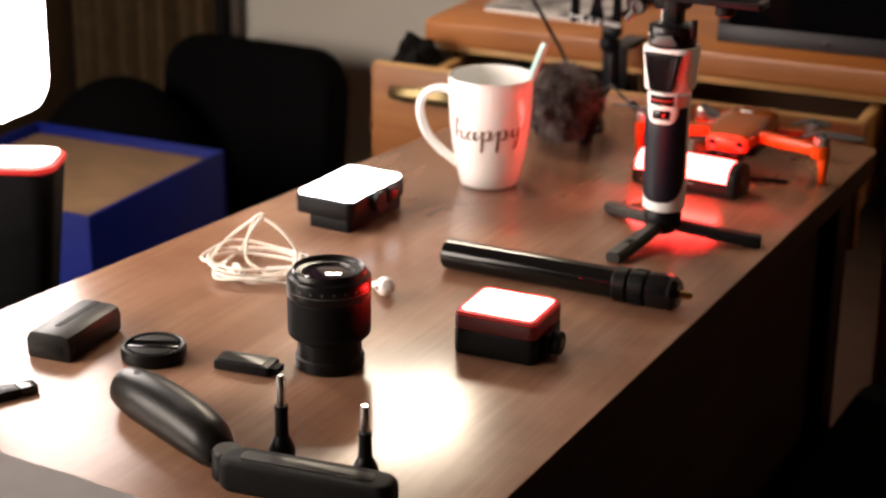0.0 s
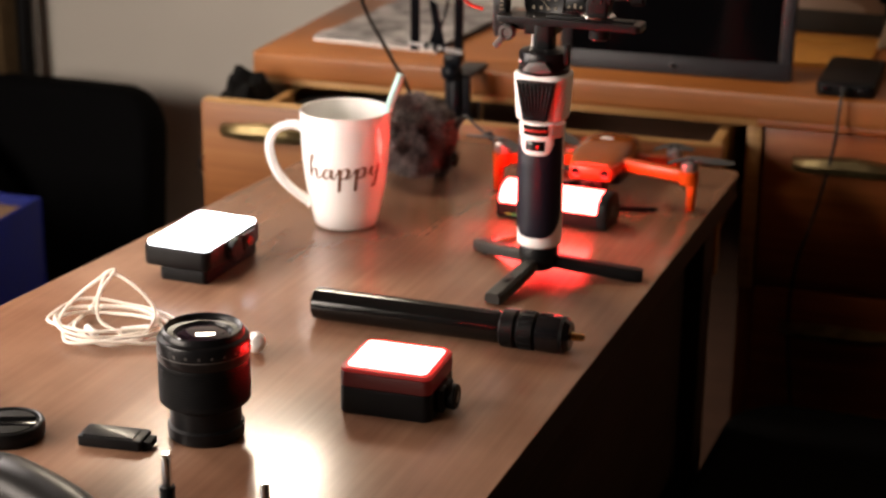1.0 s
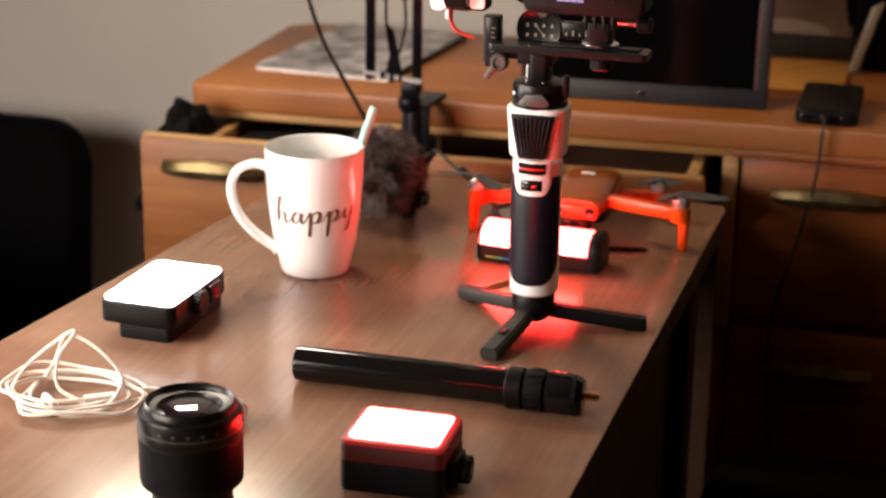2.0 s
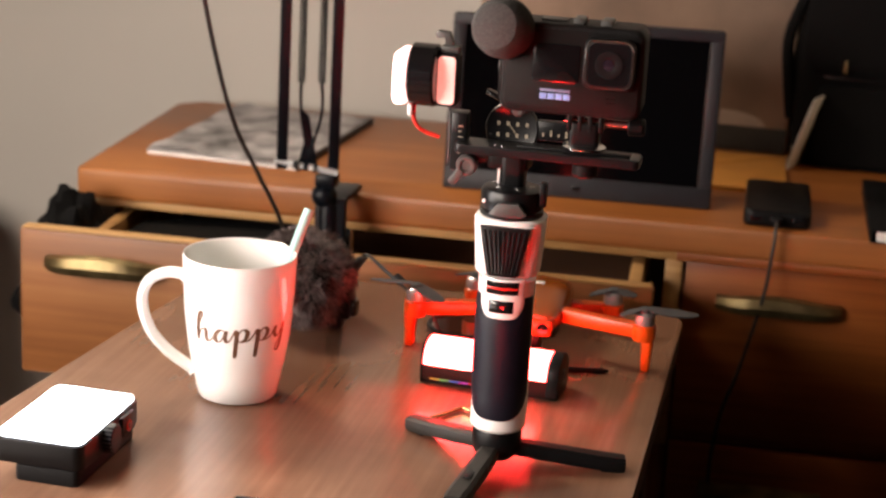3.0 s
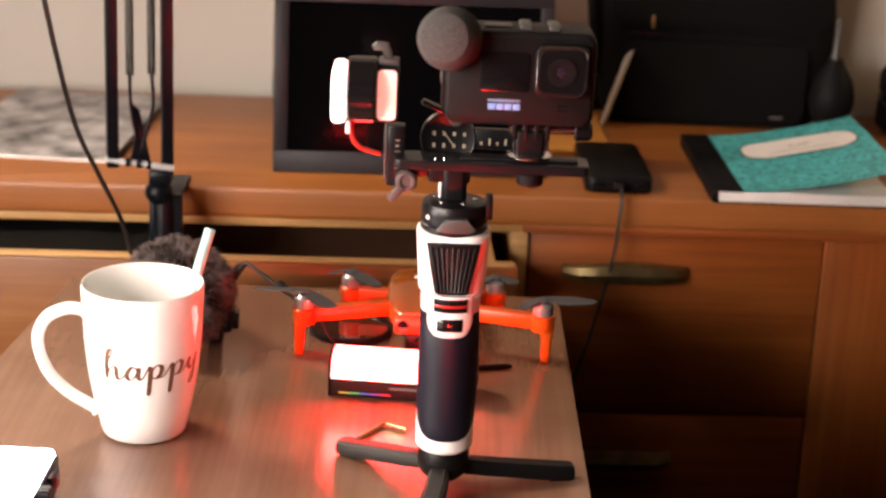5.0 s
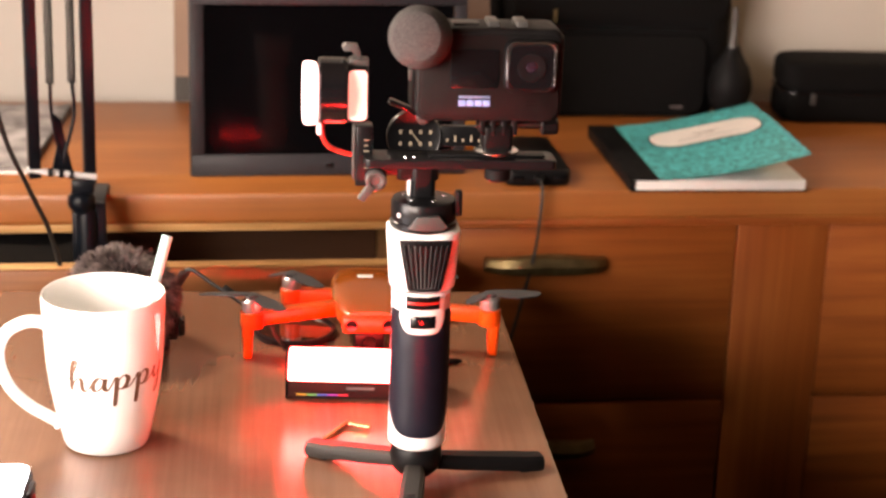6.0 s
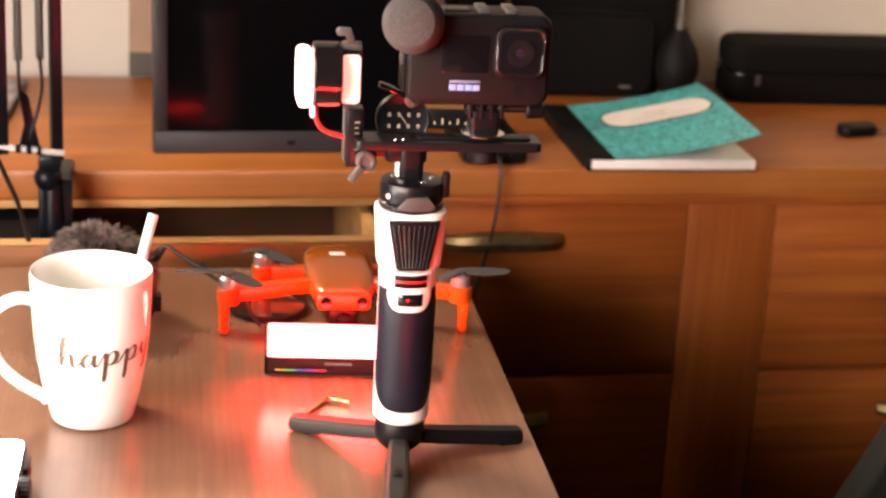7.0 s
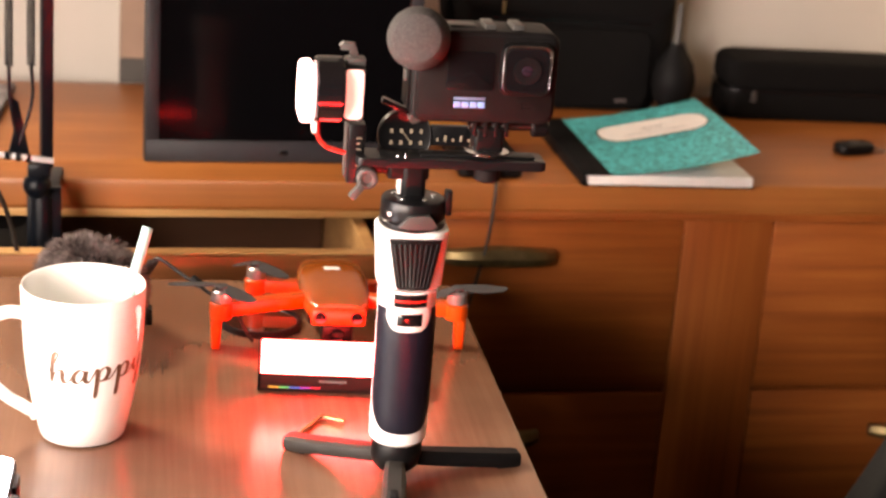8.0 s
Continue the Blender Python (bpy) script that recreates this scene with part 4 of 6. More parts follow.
def make_allen_key():
    k = thing("hex_key", pose(0, 0, 0), "small bent brass-coloured hex key behind the tripod", "hex key")
    part("rod", tube(bmesh.new(), [(0.043, -0.462, 0.0017), (0.058, -0.437, 0.0017), (0.064, -0.427, 0.0018), (0.0665, -0.4245, 0.002), (0.07, -0.4255, 0.002), (0.082, -0.4315, 0.0019)], 0.0016, 6, 5), M_BRASS_BRIGHT, k)


FUR_AXIS = pose(-0.008, 0.012, 0.0395, 0, 0, 112)


def make_windshield():
    """A fur ball microphone with its holder, coiled lead and plug."""
    w = thing("furry_microphone", pose(-0.09, -0.284, 0.0), "microphone in a shaggy grey-brown fur windshield", "microphone")
    core = bmesh.new()
    bmesh.ops.create_uvsphere(core, u_segments=32, v_segments=18, radius=0.032, matrix=FUR_AXIS @ Matrix.Diagonal((1.4, 1.05, 1.0, 1)))
    part("core", core, M_FUR_DARK, w)
    rnd = random.Random(5)
    v, f = [], []
    for i in range(11000):
        z = rnd.uniform(-0.92, 1)
        a = rnd.uniform(0, 2 * math.pi)
        n = Vector((math.sqrt(1 - z * z) * math.cos(a), math.sqrt(1 - z * z) * math.sin(a), z))
        swirl = Vector((noise.noise(n * 2.2), noise.noise(n * 2.2 + Vector((7, 0, 0))), noise.noise(n * 2.2 + Vector((0, 9, 0))) - 0.25))
        d = (n + 1.1 * swirl + Vector((rnd.uniform(-.25, .25), rnd.uniform(-.25, .25), rnd.uniform(-.25, .25)))).normalized()
        if d.dot(n) < 0.15:
            d = (d + n * 0.6).normalized()
        p = FUR_AXIS @ Vector((n.x * 0.0445, n.y * 0.0333, n.z * 0.0315))
        n, d = FUR_AXIS.to_3x3() @ n, FUR_AXIS.to_3x3() @ d
        l = rnd.uniform(0.007, 0.0145)
        side = d.cross(n + Vector((0.01, 0.02, 0))).normalized() * rnd.uniform(0.0004, 0.0009)
        mid = p + d * l * 0.55 + n * 0.001
        tip = p + d * l + Vector((0, 0, -0.0015))
        for q in (p, mid, tip):
            q.z = max(q.z, 0.0008)
        k = len(v)
        v += [p - side, p + side, mid - side * 0.7, mid + side * 0.7, tip]
        f += [(k, k + 1, k + 3, k + 2), (k + 2, k + 3, k + 4)]
    me = bpy.data.meshes.new("fur")
    me.from_pydata([tuple(q) for q in v], [], f)
    me.materials.append(M_FUR)
    fur = new("fur", me)
    fur.parent = w
    fur["label"] = "shaggy grey-brown fur"
    part("holder", boxed(0.031, 0.041, -0.006, 0.012, 0.01, 0.034, 0.002), M_BLACK, w, "black shock-mount holder")
    part("holder_knob", boxed(0.041, 0.046, -0.004, 0.008, 0.013, 0.026, 0.0012), M_BLACK_GLOSS, w)
    part("strap", boxed(0.022, 0.034, -0.003, 0.01, 0.0, 0.011, 0.002), M_BLACK, w)
    coil = bmesh.new()
    line = [Vector((0.0335 + 0.0125 * u + 0.0033 * math.cos(22 * math.pi * u), 0.01 + 0.004 * u + 0.0033 * math.sin(22 * math.pi * u), 0.04 + 0.019 * u)) for u in [i / 110 for i in range(111)]]
    tube(coil, line, 0.0011, 6, smooth=False)
    part("coiled_lead", coil, M_CABLE, w, "short coiled black lead")
    lead = part("lead", tube(bmesh.new(), [(0.046, 0.014, 0.0595), (0.051, 0.012, 0.061), (0.066, 0.007, 0.052), (0.088, -0.001, 0.039), (0.108, -0.008, 0.027), (0.116, -0.008, 0.012), (0.122, -0.004, 0.0018)], 0.0014, 8), M_CABLE, w, "thin black lead")
    for o in w.children:
        if o.name.split(".")[0] in ("holder", "holder_knob", "strap", "coiled_lead", "lead"):
            o.location = (-0.007, 0.004, 0)
    part("lead_clip", boxed(-0.0045, 0.0045, -0.003, 0.003, -0.0028, 0.0028, 0.0008, m=pose(0.078, 0.0065, 0.0455, 0, 30, -20)), M_BLACK, lead)


def make_extension_rod():
    r = thing("extension_rod", pose(-0.023, -0.674, 0.0128, 0, 0, 2.0), "black telescopic extension rod with a brass screw tip", "rod")
    tilt = pose(0, 0, 0, 0, 90, 0)
    part("tube", lathe(bmesh.new(), [(0, 0), (0.0108, 0), (0.0122, 0.0012), (0.0124, 0.003), (0.0124, 0.154), (0, 0.154)], 40, tilt), M_ROD, r, "smooth black tube")
    part("collar", lathe(bmesh.new(), [(0, 0.152), (0.0128, 0.152), (0.0146, 0.1535), (0.0146, 0.163), (0.0128, 0.165), (0.0146, 0.167), (0.0146, 0.178), (0.0125, 0.1795), (0, 0.1795)], 40, tilt), M_BLACK, r, "black twist lock collar")
    for i in range(16):
        part("grip_bar", boxed(0.0135, 0.0152, -0.0009, 0.0009, 0.1685, 0.177, 0.0003, m=tilt @ pose(0, 0, 0, 0, 0, 22.5 * i)), M_BLACK_RUBBER, r)
    part("head", lathe(bmesh.new(), [(0, 0.179), (0.0118, 0.179), (0.0143, 0.181), (0.0147, 0.194), (0.0128, 0.202), (0.0105, 0.2055), (0, 0.206)], 40, tilt), M_BLACK_GLOSS, r)
    part("head_ring", lathe(bmesh.new(), [(0.0125, 0.1985), (0.0141, 0.1985), (0.0141, 0.201), (0.0125, 0.201), (0.0125, 0.1985)], 40, tilt), M_BLACK, r)
    screw = [(0, 0.205), (0.0034, 0.205)]
    for i in range(6):
        screw += [(0.0034, 0.2065 + 0.0014 * i), (0.0028, 0.2072 + 0.0014 * i)]
    part("screw_tip", lathe(bmesh.new(), screw + [(0.0022, 0.216), (0, 0.216)], 20, tilt), M_BRASS_BRIGHT, r, "brass thread")


def make_lens():
    l = thing("camera_lens", pose(-0.002, -0.8945, 0), "black camera lens standing on its mount end", "lens")
    part("mount", lathe(bmesh.new(), [(0, 0), (0.0235, 0), (0.0252, 0.0015), (0.0255, 0.009), (0.0242, 0.0105), (0, 0.0105)], 56), M_BLACK, l)
    part("rear_barrel", lathe(bmesh.new(), [(0.0, 0.0105), (0.0236, 0.0105), (0.0236, 0.0225), (0.0262, 0.026), (0, 0.026)], 56), M_BLACK, l)
    ring = [(0, 0.0255), (0.0285, 0.0255), (0.03, 0.027)]
    for i in range(12):
        z = 0.03 + i * 0.0019
        ring += [(0.0304, z), (0.0304, z + 0.001), (0.0298, z + 0.0012), (0.0298, z + 0.0018)]
    part("focus_ring", lathe(bmesh.new(), ring + [(0.0302, 0.054), (0.0298, 0.0555), (0, 0.0555)], 64), M_BLACK_RUBBER, l, "ribbed rubber focus ring")
    part("front_barrel", lathe(bmesh.new(), [(0.0, 0.0555), (0.0296, 0.0555), (0.0306, 0.057), (0.0306, 0.069), (0.0298, 0.071), (0.0272, 0.0722), (0.0265, 0.0755), (0.0255, 0.0765), (0.0245, 0.0755), (0.0235, 0.0735), (0.0195, 0.0728), (0.0185, 0.0705), (0, 0.0705)], 64), M_BLACK_METAL, l, "front barrel with stepped rim")
    part("front_element", lathe(bmesh.new(), [(0.0184, 0.0706), (0.016, 0.0722), (0.01, 0.0735), (0, 0.074)], 48), M_LENS_GLASS, l, "coated front glass")
    dots = part("index_ring", lathe(bmesh.new(), [(0.0303, 0.0618), (0.0309, 0.0618), (0.0309, 0.0626), (0.0303, 0.0626), (0.0303, 0.0618)], 64), M_GREY, l)
    for i in range(9):
        part("mark", boxed(0.0304, 0.031, -0.0008, 0.0008, 0.0645, 0.0662, m=pose(0, 0, 0, 0, 0, -100 + 16 * i)), M_MARK_DIM, dots)


def make_battery():
    b = thing("camera_battery", pose(-0.189, -0.954, 0, 0, 0, 6), "black slotted camcorder battery lying on the table", "battery")
    sec = [(-0.0185, 0.002), (-0.017, 0.0), (0.017, 0.0), (0.0185, 0.002), (0.019, 0.014), (0.0165, 0.0192), (0.012, 0.021), (-0.012, 0.021), (-0.0165, 0.0192), (-0.019, 0.014)]
    part("case", prism(bmesh.new(), sec, -0.035, 0.035, 0.0012, m=pose(0, 0, 0, 90, 0, 0)), M_BATT, b, "satin dark case with rounded shoulders")
    part("slot", boxed(-0.0034, 0.0014, -0.02, 0.034, 0.0206, 0.0214), M_BLACK_RUBBER, b, "dark sunken slot")
    part("seam", boxed(-0.0191, 0.0191, -0.0262, -0.0256, 0.003, 0.0135), M_BLACK_RUBBER, b)
    part("contacts", boxed(-0.012, 0.012, -0.0356, -0.0348, 0.006, 0.012, 0.0003), M_BLACK, b)


def make_lens_cap():
    c = thing("round_cap", pose(-0.1215, -0.947, 0, 0, 0, 25), "round black centre-pinch lens cap", "lens cap")
    part("disc", lathe(bmesh.new(), [(0, 0), (0.0225, 0), (0.0238, 0.0012), (0.0242, 0.003), (0.0242, 0.0085), (0.0235, 0.0105), (0.0222, 0.0112), (0.0208, 0.0106), (0.0202, 0.0082), (0, 0.0082)], 64), M_BLACK, c)
    for s in (-1, 1):
        pts = [(0.0188 * math.cos(radians(a)), s * 0.0188 * math.sin(radians(a))) for a in range(22, 159, 8)]
        part("pinch_grip", prism(bmesh.new(), pts if s > 0 else pts[::-1], 0.0082, 0.0105, 0.0008), M_BLACK_RUBBER, c, "ribbed pinch grip")
    part("centre_bar", boxed(-0.0185, 0.0185, -0.0028, 0.0028, 0.0082, 0.0096, 0.0006), M_BLACK_GLOSS, c)


def make_card_reader():
    k = thing("card_reader", pose(-0.05, -0.932, 0, 0, 0, 8), "small flat black memory card reader", "card reader")
    part("case", prism(bmesh.new(), outline(0.044, 0.021, 0.002), 0.0012, 0.0082, 0.0012), M_BLACK, k)
    part("lid", prism(bmesh.new(), outline(0.036, 0.017, 0.002), 0.0082, 0.009, 0.0003, m=pose(-0.002, 0, 0)), M_BLACK_METAL, k)
    part("plug", boxed(0.0205, 0.0275, -0.006, 0.006, 0.002, 0.0066, 0.0006), M_BLACK_RUBBER, k)
    for x in (-0.017, 0.014):
        part("foot", boxed(x, x + 0.005, -0.007, 0.007, 0.0, 0.0014, 0.0003), M_BLACK_RUBBER, k)


def make_driver(x, y, h, turn):
    s = thing("upright_driver", pose(x, y, 0, 0, 0, turn), "small black screwdriver standing upright, bare steel shaft on top", "screwdriver", "small upright screwdrivers")
    part("base", lathe(bmesh.new(), [(0, 0), (0.0082, 0), (0.0088, 0.0012), (0.0085, 0.006), (0.0062, 0.0115), (0.0048, 0.0145), (0, 0.0145)], 28), M_BLACK, s)
    part("barrel", lathe(bmesh.new(), [(0, 0.0145), (0.0046, 0.0145), (0.0043, h * 0.56), (0.0048, h * 0.59), (0.0044, h * 0.63), (0, h * 0.63)], 24), M_BLACK_RUBBER, s)
    part("shaft", lathe(bmesh.new(), [(0, h * 0.62), (0.003, h * 0.62), (0.003, h * 0.95), (0.0022, h), (0, h)], 20), M_CHROME, s, "bare steel shaft")


def make_folding_grip():
    g = thing("folding_grip", pose(0, 0, 0), "glossy black folding hand grip opened at its hinge", "grip")
    bm = bmesh.new()
    pts = spline([(-0.092, -1.021, 0.013), (-0.079, -1.03, 0.0175), (-0.047, -1.044, 0.019), (-0.015, -1.055, 0.017), (0.012, -1.066, 0.0145), (0.026, -1.072, 0.011)], 6)
    rad = [0.45, 0.8, 0.98, 1.0, 0.98, 0.85, 0.55]
    rings = []
    for i, p in enumerate(pts):
        u = i / (len(pts) - 1) * (len(rad) - 1)
        k = min(int(u), len(rad) - 2)
        r = 0.0182 * (rad[k] + (rad[k + 1] - rad[k]) * (u - k))
        ring = []
        for j in range(20):
            a = 2 * math.pi * j / 20
            ring.append(bm.verts.new((p.x + 0.35 * r * math.cos(a), p.y + 0.95 * r * math.cos(a), max(0.0005, p.z + r * math.sin(a)))))
        rings.append(ring)
    for a, b in zip(rings, rings[1:]):
        for j in range(20):
            bm.faces.new((a[j], a[(j + 1) % 20], b[(j + 1) % 20], b[j]))
    bm.faces.new(rings[0][::-1])
    bm.faces.new(rings[-1])
    part("handle_half", bm, M_GRIP, g, "rounded satin half")
    part("button", prism(bmesh.new(), outline(0.02, 0.009, 0.003), 0.0305, 0.0345, 0.001, m=pose(-0.058, -1.039, 0.0015, 0, 0, -18)), M_BLACK_RUBBER, g)
    part("button", prism(bmesh.new(), outline(0.01, 0.008, 0.003), 0.0305, 0.0345, 0.001, m=pose(-0.03, -1.05, 0, 0, 0, -18)), M_BLACK_RUBBER, g)
    part("hinge", lathe(bmesh.new(), [(0, 0.0), (0.0095, 0.0), (0.0105, 0.0015), (0.0105, 0.018), (0.009, 0.0205), (0, 0.0205)], 28, pose(0.035, -1.079, 0)), M_BLACK, g)
    part("second_half", prism(bmesh.new(), outline(0.118, 0.024, 0.009), 0, 0.0215, 0.005, m=pose(0.094, -1.078, 0, 0, 0, 8), seg=3), M_BLACK_RUBBER, g, "matt second half")
    part("inlay", prism(bmesh.new(), outline(0.09, 0.011, 0.004), 0.0213, 0.0222, 0.0004, m=pose(0.094, -1.078, 0, 0, 0, 8)), M_GRIP, g)


def make_earphones():
    e = thing("wired_earphones", pose(-0.152, -0.757, 0), "tangled white wired earphones in a loose coil", "earphones")
    rnd = random.Random(11)
    line = []
    turns = 5
    for i in range(turns * 12 + 1):
        a = 2 * math.pi * i / 12 + 0.6
        k = i / (turns * 12)
        rx = 0.05 - 0.012 * abs(math.sin(2.3 * k * 6)) + rnd.uniform(-0.004, 0.004)
        ry = 0.042 - 0.014 * abs(math.cos(3.1 * k * 5)) + rnd.uniform(-0.004, 0.004)
        z = 0.002 + 0.006 * k + 0.004 * abs(math.sin(a * 1.3))
        line.append((rx * math.cos(a) + 0.008 * math.sin(5 * k), ry * math.sin(a) + 0.008 * math.cos(7 * k), z))
    part("cord", tube(bmesh.new(), line, 0.00125, 7, 4), M_CORD, e, "thin white cord")
    part("raised_loop", tube(bmesh.new(), [(-0.046, -0.012, 0.004), (-0.04, 0.006, 0.018), (-0.02, 0.012, 0.036), (-0.006, 0.008, 0.044), (0.018, 0.004, 0.036), (0.036, -0.002, 0.02), (0.03, -0.02, 0.006), (0.004, -0.03, 0.0025)], 0.00125, 7), M_CORD, e)
    part("raised_loop", tube(bmesh.new(), [(-0.036, 0.018, 0.003), (-0.022, 0.01, 0.02), (-0.01, 0.006, 0.043), (-0.002, 0.006, 0.0465), (-0.012, 0.0, 0.03), (-0.008, -0.01, 0.012), (0.014, -0.014, 0.005)], 0.00125, 7), M_CORD, e)
    part("lead", tube(bmesh.new(), [(0.035, 0.02, 0.004), (0.05, 0.022, 0.006), (0.075, 0.014, 0.004), (0.1, 0.006, 0.004), (0.112, 0.002, 0.008)], 0.00125, 7), M_CORD, e)
    part("splitter", rod(bmesh.new(), (0.012, -0.012, 0.007), (0.03, -0.002, 0.008), 0.0026, 12), M_WHITE, e, "white cord splitter")
    part("remote", rod(bmesh.new(), (-0.014, -0.018, 0.008), (-0.002, -0.026, 0.006), 0.0028, 12), M_WHITE, e)
    bud = part("earbud", lathe(bmesh.new(), [(0, -0.0085), (0.004, -0.008), (0.0074, -0.004), (0.008, 0.0005), (0.0068, 0.005), (0.0042, 0.008), (0, 0.009)], 24, pose(0.118, 0.0, 0.0088, 65, 0, 40)), M_WHITE, e, "white earbud")
    part("grille", lathe(bmesh.new(), [(0.0018, -0.0004), (0.0018, 0.0006), (0, 0.0006)], 12, pose(0.1155, -0.0073, 0.0095, 90, 0, -15)), M_BLACK, bud)
    part("stem", rod(bmesh.new(), (0.112, 0.003, 0.009), (0.101, 0.008, 0.0045), 0.0024, 12), M_WHITE, e)


def make_paper(name, w, d, m, material, label, lift=0.0):
    t = thing(name, m, label, "paper")
    bm = bmesh.new()
    n = 10
    top = [[bm.verts.new((w * (i / n - 0.5), d * (j / n - 0.5), 0.0006 + lift * abs(noise.noise(Vector((i * 0.35, j * 0.35, 1)))))) for j in range(n + 1)] for i in range(n + 1)]
    for i in range(n):
        for j in range(n):
            bm.faces.new((top[i][j], top[i + 1][j], top[i + 1][j + 1], top[i][j + 1]))
    r = bmesh.ops.extrude_face_region(bm, geom=bm.faces[:])
    for v in r["geom"]:
        if isinstance(v, bmesh.types.BMVert):
            v.co.z -= 0.0005
    part("sheet", bm, material, t)
    return t


def make_usb_stick():
    u = thing("usb_stick", pose(-0.172, -1.06, 0, 0, 0, 62), "small black memory stick with a steel plug", "usb stick")
    part("case", prism(bmesh.new(), outline(0.03, 0.014, 0.003), 0, 0.007, 0.0012), M_BLACK, u)
    part("cap", prism(bmesh.new(), outline(0.014, 0.013, 0.002), 0.0005, 0.0065, 0.001, m=pose(0.0215, 0, 0)), M_BLACK_GLOSS, u)
    part("ring", boxed(-0.0185, -0.015, -0.003, 0.003, 0.002, 0.005, 0.0008), M_CHROME, u)


M_BADGE_DIM = mat("dim_print", (0.12, 0.1, 0.1), 0.6)
RAINBOW = [mat("strip_" + n, c, 0.4) for n, c in (("amber", (0.5, 0.35, 0.05)), ("green", (0.1, 0.4, 0.12)), ("blue", (0.05, 0.12, 0.5)), ("violet", (0.3, 0.05, 0.4)), ("red", (0.55, 0.03, 0.05)))]
M_DRONE_BODY = mat("amber_brown_gloss", (0.24, 0.058, 0.008), 0.18, var=0.08, scale=30, rough_var=0.04)
M_MOTOR = mat("silver_motor", (0.55, 0.54, 0.55), 0.3, 0.8)
M_PROP = mat("dark_grey_propeller", (0.035, 0.034, 0.036), 0.5, var=0.15)
# nose colour carries the red light falling on the drone's front
M_RED_NOSE = mat("red_lit_orange_plastic", (0.6, 0.06, 0.015), 0.3, var=0.06)
# black plastic tinted with the red light thrown back by the table
M_TUBE_BODY = mat("black_plastic_red_lit", (0.022, 0.008, 0.008), 0.35, var=0.1, scale=60)
M_FILTER_GLASS = mat("dark_filter_glass", (0.05, 0.02, 0.012), 0.06, var=0.1, rough_var=0.02, coat=1.0)
M_BRASS_BRIGHT = mat("bright_brass", (0.75, 0.52, 0.26), 0.25, 1.0, var=0.1)
M_FUR_DARK = mat("dark_fur_base", (0.03, 0.026, 0.027), 0.95, var=0.4, scale=200)
M_FUR = mat("grey_brown_fur", (0.115, 0.088, 0.084), 0.75, var=0.85, scale=190, spec=0.25)
M_ROD = mat("black_satin_tube", (0.004, 0.004, 0.004), 0.13, 0.1, var=0.1, scale=90, spec=0.34, rough_var=0.02)
M_MARK_DIM = mat("dim_marks", (0.06, 0.056, 0.052), 0.5)
M_GRIP = mat("black_satin_grip", (0.006, 0.0055, 0.005), 0.38, var=0.15, scale=70, bump=0.08, bump_scale=1100, spec=0.2, rough_var=0.05)
M_BATT = mat("dark_grey_battery", (0.006, 0.005, 0.0046), 0.42, var=0.12, scale=100, bump=0.05, spec=0.2)
M_CORD = mat("white_cord", (0.78, 0.72, 0.64), 0.45, var=0.05)
M_PAPER = mat("grey_paper", (0.19, 0.175, 0.175), 0.85, var=0.1, scale=30)
make_cube_light()
make_panel_light()
make_tube_light()
make_small_rod()
make_drone()
make_filter()
make_allen_key()
make_windshield()
make_extension_rod()
make_lens()
make_battery()
make_lens_cap()
make_card_reader()
make_driver(0.048, -1.036, 0.057, 0)
make_driver(0.111, -1.036, 0.05, 40)
make_folding_grip()
make_earphones()
make_paper("paper_sheet", 0.15, 0.21, pose(-0.06, -1.232, 0, 0, 0, -3), M_PAPER, "grey sheet of paper lying on the table", 0.002)
make_usb_stick()


